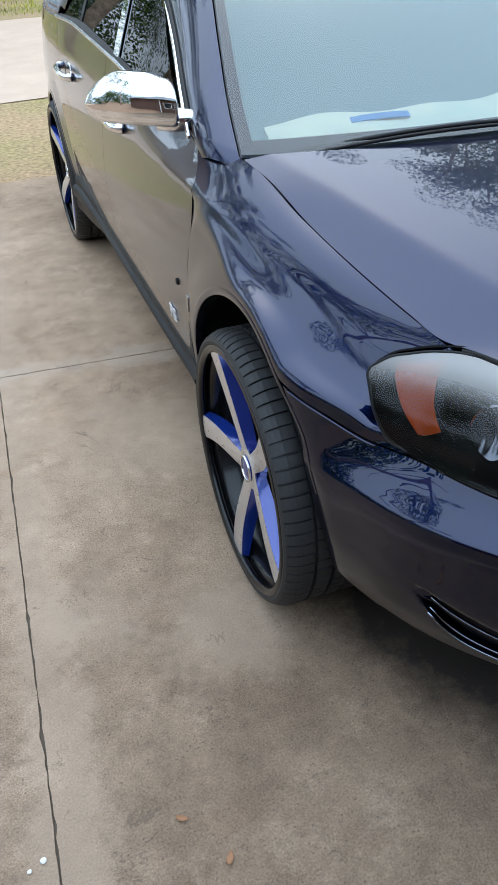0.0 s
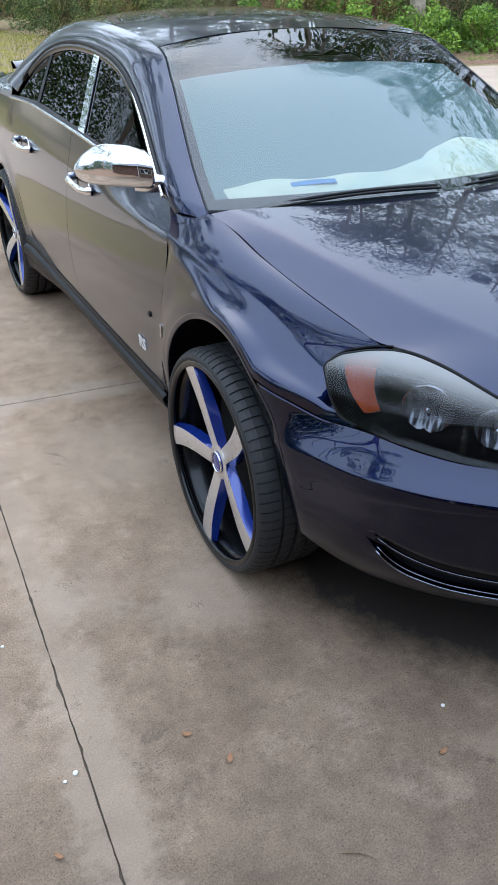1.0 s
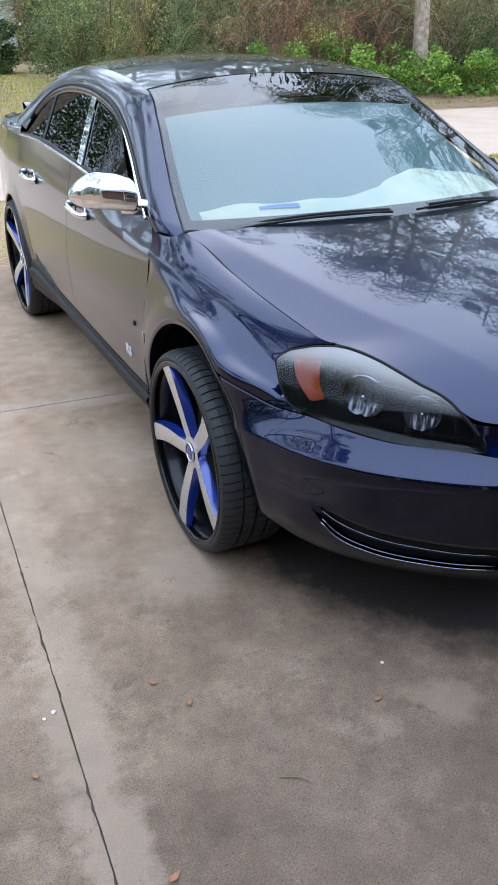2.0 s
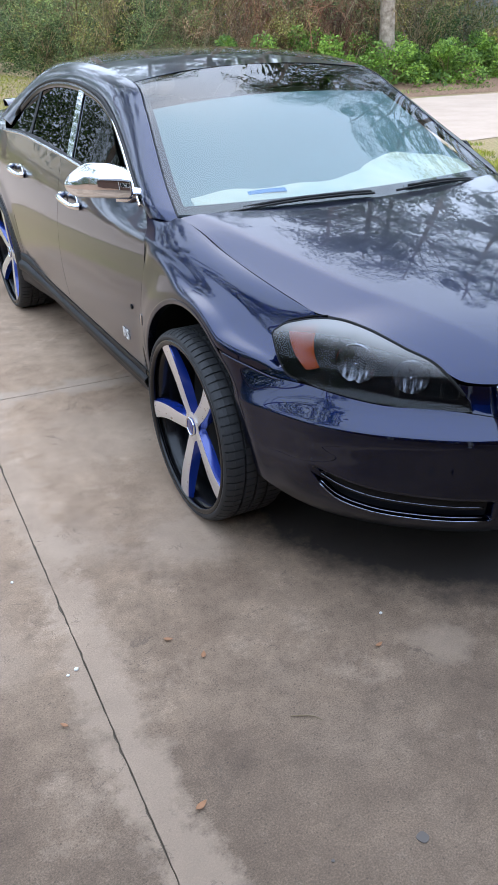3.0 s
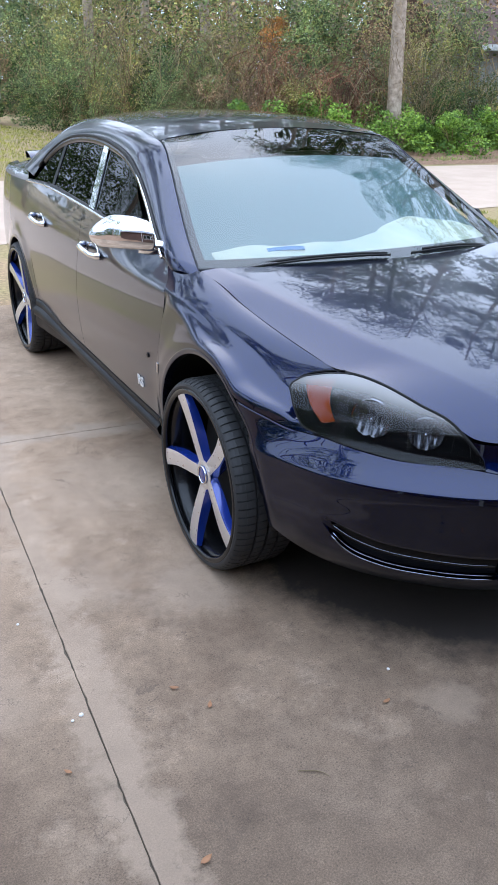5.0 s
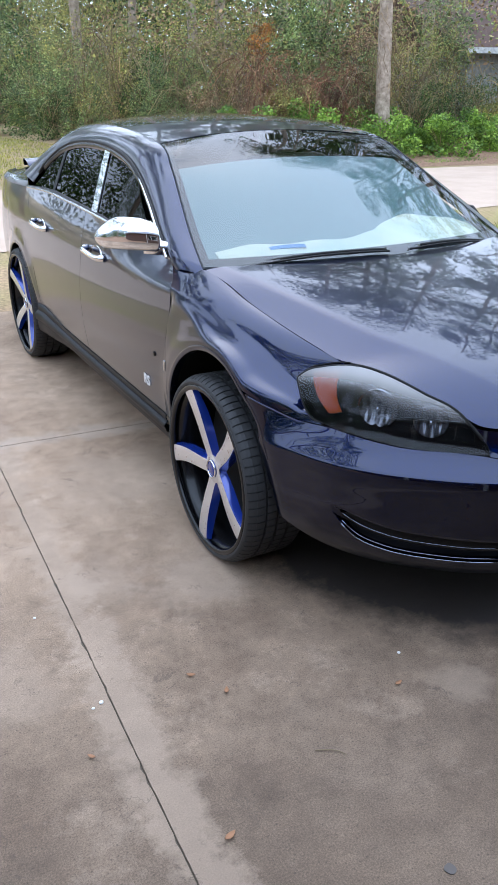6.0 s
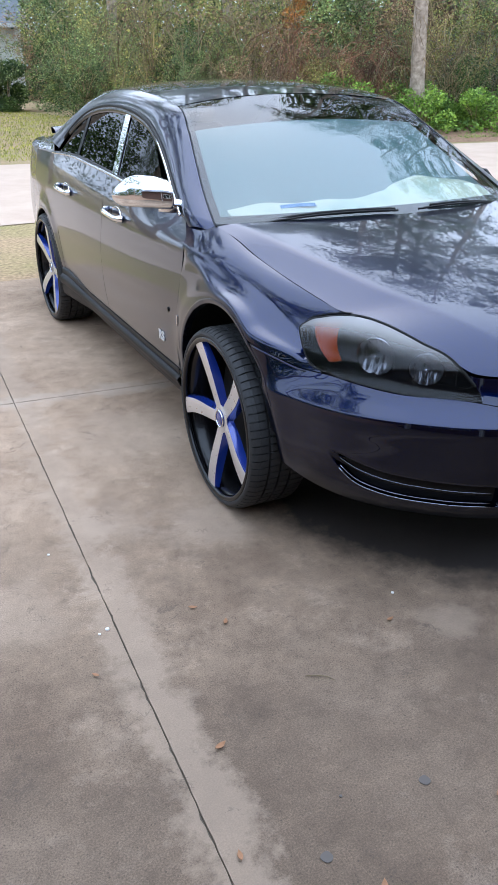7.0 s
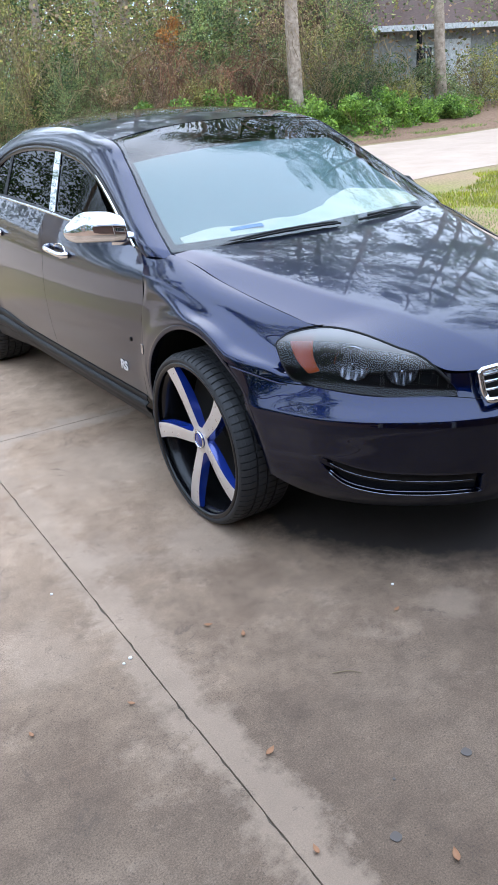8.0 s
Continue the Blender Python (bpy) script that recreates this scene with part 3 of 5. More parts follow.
# doors
REAR_CUT = curve([0.40, 0.55, 0.7, 0.85, 1.1], [2.36, 2.375, 2.43, 2.49, 2.51])
for mirror in (False, True):
    def door(name, front, rear):
        grid = []
        for i in range(41):
            column = []
            for j in range(31):
                h = j / 30
                z0 = 0.405 + (0.613 if name == "front_door" else 0.66) * h
                y = front(z0) * (1 - i / 40) + rear(z0) * i / 40
                z = 0.405 * (1 - h) + BELT(y) * h
                column.append(skin(y, z))
            grid.append(column)
        return sheet(name, grid, paint, car, mirror=mirror, out=(-1, 0, 0))

    front_door = door("front_door", lambda z: GAP_Y(z) + 0.003, lambda z: 1.4485)
    rear_door = door("rear_door", lambda z: 1.4515, lambda z: REAR_CUT(z) - 0.002)
    side = -1 if mirror else 1
    flip = np.array((side, 1, 1))
    for owner, y0 in ((front_door, 1.10), (rear_door, 2.06)):
        path = knots([skin(y0, 0.922, 0.002), skin(y0 + 0.03, 0.925, 0.036), skin(y0 + 0.13, 0.930, 0.042), skin(y0 + 0.22, 0.934, 0.036), skin(y0 + 0.25, 0.936, 0.002)], 24)
        raw("door_handle", *tube(path * flip, [0.016] * 4 + [0.013] * 16 + [0.016] * 4, 10), chrome, owner, "chrome pull handle", True)
        cup = [[skin(y0 + 0.125 + 0.075 * r * math.cos(a), 0.927 + 0.034 * r * math.sin(a), 0.003 - 0.02 * (1 - r * r)) for r in np.linspace(0.02, 1, 6)] for a in np.linspace(0, 2 * math.pi, 24, endpoint=False)]
        sheet("handle_cup", cup, chrome, owner, mirror=mirror, out=(-1, 0, 0), wrap=True)
    # rocker moulding with a step along it, flared into a flap before the rear wheel
    grid = []
    for y in np.linspace(0.42, 2.40, 60):
        w = smoothstep(1.85, 2.36, y)
        section = ((0.262, -0.05), (0.258, -0.006), (0.268, 0.006), (0.300, 0.012), (0.318, 0.010), (0.324, 0.020), (0.352, 0.024), (0.362, 0.016), (0.368, 0.004), (0.386, 0.008), (0.398, 0.004), (0.402, -0.01))
        grid.append([skin(y, z + 0.035 * w * (z - 0.258) / 0.144, out + 0.045 * w * (0.405 - z) / 0.14) for z, out in section])
    sheet("rocker_moulding", grid, plastic, car, "dark glossy rocker moulding with flared rear end", mirror=mirror, out=(-1, 0, 0))
    # rear quarter
    grid = []
    for i in range(81):
        w = i / 80
        column = []
        for j in range(30):
            h = j / 29
            y = (REAR_CUT(0.405 + 0.69 * h) + 0.001) * (1 - w) + 3.80 * w
            low = max(arch(1, y), 0.405 if y < 2.8 else 0.34)
            z = low * (1 - h) + BELT(y) * h
            column.append(skin(y, z))
        grid.append(column)
    quarter = sheet("rear_quarter", grid, paint, car, mirror=mirror, out=(-1, 0, 0))
    grid = [[skin(y, z) for z in np.linspace(0.30, BELT(4.0), 24)] for y in (3.803, 3.84, 3.88, 3.91, 3.94, 3.965, 3.985, 4.0, 4.01, 4.0195)]
    sheet("rear_bumper", grid, paint, car, mirror=mirror, out=(-0.3, 1, 0))

# greenhouse
DLO_TOP = knots([(-0.815, 0.43, 1.028), (-0.778, 0.62, 1.118), (-0.735, 0.82, 1.205), (-0.70, 1.02, 1.288), (-0.676, 1.25, 1.352), (-0.662, 1.6, 1.386),
                 (-0.668, 1.95, 1.380), (-0.690, 2.22, 1.335), (-0.735, 2.42, 1.245), (-0.785, 2.60, 1.115)], 91)
ROOF_EDGE = knots([(-0.747, 0.29, 1.018), (-0.715, 0.46, 1.105), (-0.668, 0.66, 1.218), (-0.622, 0.85, 1.322), (-0.588, 1.05, 1.408), (-0.592, 1.5, 1.458),
                   (-0.596, 1.95, 1.456), (-0.592, 2.35, 1.410), (-0.640, 2.72, 1.265), (-0.705, 3.06, 1.115)], 91)
SHIELD_TOP = 36


def greenhouse_a(z, y=2.0):
    return 0.832 - 0.50 * (z - 1.06) - 0.10 * max(0, z - 1.2) ** 2 - 0.026 * (1 - smoothstep(0.43, 1.1, y))


for mirror in (False, True):
    grid = []
    for i in range(91):
        a, b = DLO_TOP[i], ROOF_EDGE[i]
        n = np.array((-0.75, 0, 0.66))
        span = np.linalg.norm(b - a)
        grid.append([a * (1 - f) + b * f + n * span * 0.13 * 4 * f * (1 - f) * (1 - 0.25 * f) for f in np.linspace(0, 1, 14)])
    foot = [p + np.array((0.004, -0.045, -0.030)) for p in grid[0]]
    sheet("pillar_and_roof_rail", [foot] + grid, paint, car, mirror=mirror, out=(-1, 0, 0.6))
    # ledge between belt and glass
    grid = [[skin(y, BELT(y)), skin(y, BELT(y) + 0.006, -0.006), (-greenhouse_a(BELT(y) + 0.012, y) + 0.012, y, BELT(y) + 0.010)] for y in np.linspace(0.40, 2.62, 50)]
    sheet("belt_ledge", grid, plastic, car, mirror=mirror, out=(-1, 0, 0.5))
    flip = np.array((-1 if mirror else 1, 1, 1))
    path = [skin(y, BELT(y) + 0.004, 0.001) * flip for y in np.linspace(0.42, 2.58, 50)]
    raw("belt_moulding", *tube(path, 0.007, 8), dull_chrome, car, "bright belt moulding", True)
    top_y, top_z = DLO_TOP[:, 1], DLO_TOP[:, 2]

    def pane(name, f0, f1, mat, inset=0.014, z_off=0.0):
        grid = []
        for i in range(31):
            column = []
            for j in range(15):
                h = j / 14
                y = f0(h) * (1 - i / 30) + f1(h) * i / 30
                low, high = BELT(y) + 0.004, float(np.interp(y, top_y, top_z)) + 0.004
                z = low * (1 - h) + max(high, low + 0.004) * h
                column.append((-greenhouse_a(z, y) + inset, y, z + z_off))
            grid.append(column)
        return sheet(name, grid, mat, car, mirror=mirror, out=(-1, 0, 0.4), thick=0.003)

    slant = lambda y, h: y + 0.15 * h
    pane("front_side_window", lambda h: 0.45 + 0.62 * h, lambda h: slant(1.335, h), tint_glass)
    pane("rear_side_window", lambda h: slant(1.41, h), lambda h: 2.10 + 0.06 * h, tint_glass)
    pane("quarter_window", lambda h: 2.14 + 0.05 * h, lambda h: 2.57 - 0.26 * h, tint_glass)
    pane("middle_pillar", lambda h: slant(1.333, h), lambda h: slant(1.412, h), chrome, 0.006)
    pane("window_divider", lambda h: 2.10 + 0.06 * h, lambda h: 2.145 + 0.05 * h, plastic, 0.010)
    # door-top rain guard: a dark smoked strip over the window
    path = [np.array((p[0] - 0.004, p[1], p[2] - 0.004)) * flip for p in DLO_TOP[5:86]]
    raw("window_seal", *tube(path, 0.010, 8), plastic, car, smooth=True)
    path = [np.array((p[0] - 0.013, p[1], p[2] - 0.002)) * flip for p in DLO_TOP[1:30]]
    raw("window_trim", *tube(path, [0.0055] * 20 + [0.0055 - 0.0005 * k for k in range(9)], 8), chrome, car, "thin chrome strip along the door frame", True)


def bowed(edge, middle, us, inset=0.0, power=2.0):
    out = []
    for e, c in zip(edge, middle):
        a = -e[0] - inset
        out.append([(a * u, c[1] + (e[1] - c[1]) * abs(u) ** power, c[2] + (e[2] - c[2]) * abs(u) ** power) for u in us])
    return np.array(out)


SHIELD_EDGE = ROOF_EDGE[:42]
SHIELD_MID = spline([(0, 0.115, 1.022), (0, 0.39, 1.155), (0, 0.76, 1.325), (0, 1.12, 1.448)], 42)
FULL = np.linspace(-1, 1, 41)
shield = bowed(SHIELD_EDGE, SHIELD_MID, FULL, 0.008)
sheet("windshield", shield, shield_glass, car, "windshield reflecting the sky", thick=0.0, out=(0, -1, 1))
down = np.array((0, 0.35, -0.9))
band = bowed(SHIELD_EDGE, SHIELD_MID, np.linspace(0.955, 1, 5), 0.006) + down * 0.008
sheet("windshield_border", band, frit, car, out=(0, -1, 1))
sheet("windshield_border", band, frit, car, mirror=True, out=(0, -1, 1))
sheet("windshield_border", shield[:4, :] + down * 0.009, frit, car, out=(0, -1, 1))
RE, RM = ROOF_EDGE[40:72], spline([(0, 1.12, 1.449), (0, 1.4, 1.487), (0, 1.8, 1.502), (0, 2.15, 1.492), (0, 2.45, 1.455)], 32)
sheet("roof", bowed(RE, RM, FULL, -0.002, 2.3), paint, car, out=(0, 0, 1))
sheet("rear_window", bowed(ROOF_EDGE[71:], spline([(0, 2.44, 1.457), (0, 2.8, 1.31), (0, 3.12, 1.155)], 20), FULL, 0.004), tint_glass, car, out=(0, 1, 1))
TE = spline([(-0.71, 3.05, 1.112), (-0.72, 3.35, 1.10), (-0.68, 3.65, 1.085), (-0.58, 3.88, 1.075)], 24)
TM = spline([(0, 3.11, 1.155), (0, 3.5, 1.148), (0, 3.80, 1.135), (0, 3.96, 1.110)], 24)
sheet("boot_lid", bowed(TE, TM, FULL, 0, 3.0), paint, car, out=(0, 0, 1))
for mirror in (False, True):
    grid = [[skin(y, BELT(y)), np.array(skin(y, BELT(y))) * 0.5 + np.array(TE[int(np.interp(y, (3.05, 3.80), (0, 23)))]) * 0.5 + np.array((0, 0, 0.018)), TE[int(np.interp(y, (3.05, 3.80), (0, 23)))]] for y in np.linspace(2.55, 3.88, 40)]
    sheet("rear_shoulder", grid, paint, car, mirror=mirror, out=(-0.3, 0, 1))
spoiler = [[(x, y - 0.10 * abs(x) ** 2, z - 0.03 * x * x) for y, z in ((3.66, 1.13), (3.69, 1.155), (3.76, 1.172), (3.80, 1.172), (3.81, 1.16), (3.79, 1.125))] for x in np.linspace(-0.56, 0.56, 31)]
sheet("boot_spoiler", spoiler, paint, car, out=(0, 0, 1))

# inside: dark tub, dash, shade behind the glass, cloth on the dash
bm = bmesh.new()
box(bm, -0.54, 0.54, -0.62, 3.75, 0.25, 0.62)
part("underbody", bm, gap_black, car)
bm = bmesh.new()
box(bm, -0.78, 0.78, 0.45, 2.9, 0.62, 0.80)
part("cabin_floor", bm, interior, car)
shade = bowed(SHIELD_EDGE[4:33], SHIELD_MID[4:33], np.linspace(-0.95, 0.95, 41), 0.008) + down * 0.035
sheet("sun_shade", shade, shade_mat, car, "pale blue folding sun shade behind the windshield", out=(0, -1, 1))


def cloth_top(x):
    return 7.2 + 1.6 * x + 0.5 * math.sin(9 * x) + 0.25 * math.sin(23 * x) + 3.3 * max(0.0, 1 - ((x - 0.34) / 0.28) ** 2) ** 0.8


lay = []
for q in np.linspace(0, 1, 9):
    row = []
    for u in np.linspace(-0.90, 0.90, 61):
        i = 3.0 + (cloth_top(0.72 * u) - 3.0) * q
        k = min(int(i), 40)
        e, c0 = SHIELD_EDGE[k] * (k + 1 - i) + SHIELD_EDGE[k + 1] * (i - k), SHIELD_MID[k] * (k + 1 - i) + SHIELD_MID[k + 1] * (i - k)
        p = bowed([e], [c0], [u], 0.008)[0][0]
        row.append(p + down * (0.022 + 0.004 * math.sin(17 * u + 5 * q)))
    lay.append(row)
sheet("dash_cloth", lay, white_cloth, car, "white cloth spread along the dashboard", out=(0, -1, 1))
at_k = lambda line, k: line[int(k)] * (1 - k % 1) + line[int(k) + 1] * (k % 1)
blue = [[bowed([at_k(SHIELD_EDGE, k + 0.5 * math.sin(9 * u))], [at_k(SHIELD_MID, k + 0.5 * math.sin(9 * u))], [u], 0.008)[0][0] + down * 0.016 for u in np.linspace(-0.62, -0.42, 9)] for k in (4.6, 5.0, 5.4)]
sheet("blue_cloth", blue, blue_cloth, car, "blue patch lying on the cloth", out=(0, -1, 1))
dash = [[(x, y, z - 0.05 * abs(x)**2) for y, z in ((0.12, 0.98), (0.25, 1.005), (0.42, 1.015), (0.60, 0.985), (0.66, 0.85), (0.60, 0.65))] for x in np.linspace(-0.74, 0.74, 31)]
sheet("dashboard", dash, interior, car, out=(0, 0, 1))
for x in (-0.38, 0.38):
    bm = bmesh.new()
    box(bm, x - 0.26, x + 0.26, 1.05, 1.55, 0.75, 0.98)
    back = box(bm, x - 0.25, x + 0.25, 1.52, 1.66, 0.85, 1.30)
    box(bm, x - 0.13, x + 0.13, 1.60, 1.70, 1.30, 1.43)
    part("front_seat", bm, interior, car, bevel=0.05)
bm = bmesh.new()
box(bm, -0.66, 0.66, 2.0, 2.5, 0.75, 0.98)
box(bm, -0.64, 0.64, 2.45, 2.65, 0.85, 1.18)
part("rear_seat", bm, interior, car, bevel=0.05)

# lamps: bucket, bowls, amber piece, lens
LAMP_Y = [-0.970 + (0.970 + LAMP_BACK) * (0.5 - 0.5 * math.cos(math.pi * k / 44)) for k in range(45)]
for mirror in (False, True):
    flip = np.array((-1 if mirror else 1, 1, 1))

    def lamp_grid(lift, grow=0.0):
        return [[skin(y, LAMP_LOW(y) - grow + (LAMP_TOP(y) - LAMP_LOW(y) + 2 * grow) * f, lift(f, y)) for f in np.linspace(0, 1, 18)] for y in LAMP_Y]

    lens = sheet("headlight", lamp_grid(lambda f, y: 0.005), lens_glass, car, "hazy headlight with smoked housing", thick=0.0, mirror=mirror, out=(-0.6, -1, 0.3))
    deep = lambda f, y: -0.004 - 0.075 * min(1, 6 * f, 6 * (1 - f)) * min(1, (y + 0.970) / 0.05, (LAMP_BACK - y) / 0.05)
    sheet("lamp_bezel", lamp_grid(deep, 0.004), bezel, lens, thick=0.004, mirror=mirror, out=(-0.6, -1, 0.3))
    for y, z, r in ((-0.712, 0.740, 0.060), (-0.852, 0.720, 0.050)):
        c = skin(y, z, -0.035)
        axis = skin(y, z, 0.04) - skin(y, z, -0.02)
        axis /= np.linalg.norm(axis)
        u = np.cross(axis, (0, 0, 1))
        u /= np.linalg.norm(u)
        w = np.cross(u, axis)
        bowl = [[c + r * q * (math.cos(a) * u + math.sin(a) * w) - axis * (0.040 * (1 - q * q) + 0.006 * (1 - q ** 4) * math.sin(330 * r * q * math.cos(a))) for q in np.linspace(0.12, 1, 14)] for a in np.linspace(0, 2 * math.pi, 80, endpoint=False)]
        sheet("lamp_bowl", bowl, reflector, lens, mirror=mirror, out=axis, wrap=True)
        raw("bulb", *tube([(c - axis * 0.03) * flip, (c + axis * 0.002) * flip, (c + axis * 0.008) * flip], [0.008, 0.008, 0.002], 8), chrome, lens, smooth=True)
    grid = []
    for q in np.linspace(0, 1, 16):
        z, rear = 0.708 + 0.108 * q, -0.474 - 0.088 * (1 - q) ** 1.5
        front = rear - 0.028 - 0.040 * q
        grid.append([skin(rear + (front - rear) * f, z, -0.014 - 0.03 * f * f + 0.0015 * math.sin(60 * f)) for f in np.linspace(0, 1, 10)])
    sheet("amber_reflector", grid, amber, lens, "orange side reflector", mirror=mirror, out=(-1, -0.4, 0.2))

# grille with bright frame
corner = [(-0.335, -0.955, 0.734), (-0.335, -0.985, 0.656), (-0.30, -1.02, 0.648), (0, -1.055, 0.646), (0.30, -1.02, 0.648), (0.335, -0.985, 0.656), (0.335, -0.955, 0.734), (0.25, -0.982, 0.742), (0, -1.02, 0.746), (-0.25, -0.982, 0.742)]
frame_path = knots(corner + corner[:1], 90)[:-1]
grille = raw("grille", *tube(frame_path, 0.011, 8, True), chrome, car, "chrome-framed grille", True)
for z in (0.672, 0.697, 0.720):
    raw("grille_bar", *tube([(x, -1.03 + 0.35 * x * x + (z - 0.634) * 0.35, z) for x in np.linspace(-0.325, 0.325, 21)], 0.0055, 6), dull_chrome, grille, smooth=True)
sheet("grille_backing", [[(x, -0.97 + 0.35 * x * x + (z - 0.63) * 0.3, z) for z in (0.625, 0.66, 0.70, 0.725)] for x in np.linspace(-0.325, 0.325, 15)], gap_black, grille, out=(0, -1, 0))

# rolled arch lips, bright seam over the bumper, black seals round the lamps
for mirror in (False, True):
    flip = np.array((-1 if mirror else 1, 1, 1))
    for k, (yc, zc, ry, rz) in enumerate(ARCHES):
        ends = (0.05, math.pi - 0.32) if k == 0 else (0.15, math.pi - 0.1)
        grid = []
        for a in np.linspace(*ends, 48):
            y, z = yc + ry * math.cos(a), zc + rz * math.sin(a)
            p, q = skin(y, z, 0.001), np.array((0, yc, zc))
            inward = np.array((0, q[1] - p[1], q[2] - p[2])) / math.hypot(ry, rz) * 1.4
            grid.append([p, p + np.array((-0.003, 0, 0)) + inward * 0.006, p + inward * 0.018 + np.array((0.002, 0, 0)), p + inward * 0.020 + np.array((0.03, 0, 0))])
        sheet("arch_lip", grid, paint, car, mirror=mirror, out=(-1, 0, 0), thick=0.002)
    raw("seam_edge", *tube([skin(y, SEAM(y) - 0.006, 0.0015) * flip for y in np.linspace(-0.50, -0.30, 16)], 0.003, 6), paint, car, smooth=True)
    raw("lamp_seal", *tube(spline(lamp_edge, 60) * flip, 0.003, 6), plastic, car, smooth=True)
    raw("lamp_gap", *tube([skin(y, LAMP_TOP(y) + 0.001, 0.001) * flip for y in np.linspace(-0.57, -0.955, 40)], 0.005, 6), gap_black, car, smooth=True)

# wheel wells
for mirror in (False, True):
    for yc, zc, ry, rz in ARCHES:
        grid = [[(-x, yc + (ry + g) * math.cos(a), zc + (rz + g) * math.sin(a)) for x, g in ((0.862, 0.004), (0.80, 0.03), (0.56, 0.03))] for a in np.linspace(-0.25, math.pi - 0.75 if yc < 1 else math.pi + 0.25, 36)]
        sheet("wheel_well", grid, dark_liner, car, mirror=mirror, out=(0, 0, 1))
        disc = [[(-0.57, yc + (ry + 0.03) * r * math.cos(a), zc + (rz + 0.03) * r * math.sin(a)) for r in (0.02, 0.5, 1)] for a in np.linspace(-0.25, math.pi + 0.25, 36)]
        sheet("wheel_well_back", disc, dark_liner, car, mirror=mirror, out=(-1, 0, 0))


# wheels
TYRE_R, RIM_R = 0.352, 0.305


def lathe(profile, n=72):
    return [[(x, r * math.cos(a), r * math.sin(a)) for x, r in profile] for a in np.linspace(0, 2 * math.pi, n, endpoint=False)]


def make_wheel():
    rim_profile = [(0.006, 0.300), (-0.004, 0.303), (-0.008, 0.310), (-0.006, 0.317), (0.006, 0.321), (0.015, 0.316), (0.02, 0.302), (0.035, 0.292), (0.10, 0.282), (0.20, 0.28), (0.205, 0.30)]
    wheel = sheet("wheel", lathe(rim_profile, 96), black_gloss, car, "black wheel with silver and blue spokes and thin tyre", out=(0, 1, 0), wrap=True, thick=0.003, crisp=False)
    line = [(-0.0065, 0.3065 * math.cos(a), 0.3065 * math.sin(a)) for a in np.linspace(0, 2 * math.pi, 96, endpoint=False)]
    raw("lip_line", *tube(line, 0.0022, 6, True), black_gloss, wheel, smooth=True)
    # tyre: sidewalls, then ribs cut by grooves round it and by slits across it
    side = [(0.012, 0.312), (-0.003, 0.316), (-0.008, 0.322), (-0.009, 0.329), (-0.005, 0.3365), (0.002, 0.3425), (0.012, 0.3475), (0.024, 0.3505)]
    ribs = [(0.024, 0.056), (0.065, 0.100), (0.110, 0.146), (0.156, 0.204)]
    profile = list(side)
    for k, (a, b) in enumerate(ribs):
        if k:
            profile += [(a - 0.001, TYRE_R - 0.012)]
        profile += [(a, TYRE_R), ((a + b) / 2, TYRE_R + 0.0006), (b, TYRE_R), (b + 0.001, TYRE_R - 0.012)]
    profile[-1] = (0.214, 0.3490)
    profile += [(0.226, 0.340), (0.232, 0.322), (0.222, 0.306), (0.21, 0.30)]
    pitch, verts, faces = 74, [], []
    cuts = []
    for k in range(pitch):
        a = 2 * math.pi * k / pitch
        s = 2 * math.pi / pitch
        cuts += [(a, 0), (a + 0.82 * s, 0), (a + 0.84 * s, 1), (a + 0.98 * s, 1)]
    m = len(profile)
    for a, cut in cuts:
        for x, r in profile:
            skew = 0.10 * abs(x - 0.11)
            depth = (0.006 if abs(x - 0.115) > 0.035 else 0.004) if cut and r >= 0.341 and 0.0 < x < 0.22 else 0.0
            verts.append((x, (r - depth) * math.cos(a + skew), (r - depth) * math.sin(a + skew)))
    n = len(cuts)
    for i in range(n):
        for j in range(m - 1):
            i2 = (i + 1) % n
            faces.append((i * m + j, i * m + j + 1, i2 * m + j + 1, i2 * m + j))
    tyre = raw("tyre", verts, faces, rubber, wheel, "low-profile black tyre")
    back = sheet("wheel_back", lathe([(0.15, 0.03), (0.155, 0.12), (0.16, 0.275)], 48), gap_black, wheel, out=(-1, 0, 0), wrap=True)
    # five curved spokes
    for k in range(5):
        turn = radians(63 - 72 * k)
        left, right, left_low, right_low = [], [], [], []
        for f in np.linspace(0, 1, 18):
            r = 0.036 + 0.264 * f
            depth = 0.030 * (1 - f) ** 1.2 - 0.002
            bend = turn + radians(3.5) * math.sin(math.pi * f)
            half = 0.0235 + 0.0105 * f ** 1.5
            c, s = math.cos(bend), math.sin(bend)
            for store, t, d in ((left, -half, depth), (right, half, depth), (left_low, -half - 0.006 - 0.010 * (1 - f) ** 2, depth + 0.013 + 0.020 * math.sin(math.pi * (0.15 + 0.75 * f))), (right_low, half + 0.006 + 0.010 * (1 - f) ** 2, depth + 0.013 + 0.020 * math.sin(math.pi * (0.15 + 0.75 * f)))):
                store.append((d, r * c - t * s, r * s + t * c))
        grid = [[np.array(a) * (1 - q) + np.array(b) * q - np.array((0.002 * (1 - (2 * q - 1) ** 4), 0, 0)) for q in np.linspace(0, 1, 7)] for a, b in zip(left, right)]
        sheet("spoke_face", grid, machined, wheel, "brushed silver spoke face", out=(-1, 0, 0), thick=0.002)
        grid = [[a_low, np.array(a_low) * 0.3 + np.array(a) * 0.7, np.array(a) + np.array((0.001, 0, 0)), np.array(b) + np.array((0.001, 0, 0)), np.array(b_low) * 0.3 + np.array(b) * 0.7, b_low] for a, b, a_low, b_low in zip(left, right, left_low, right_low)]
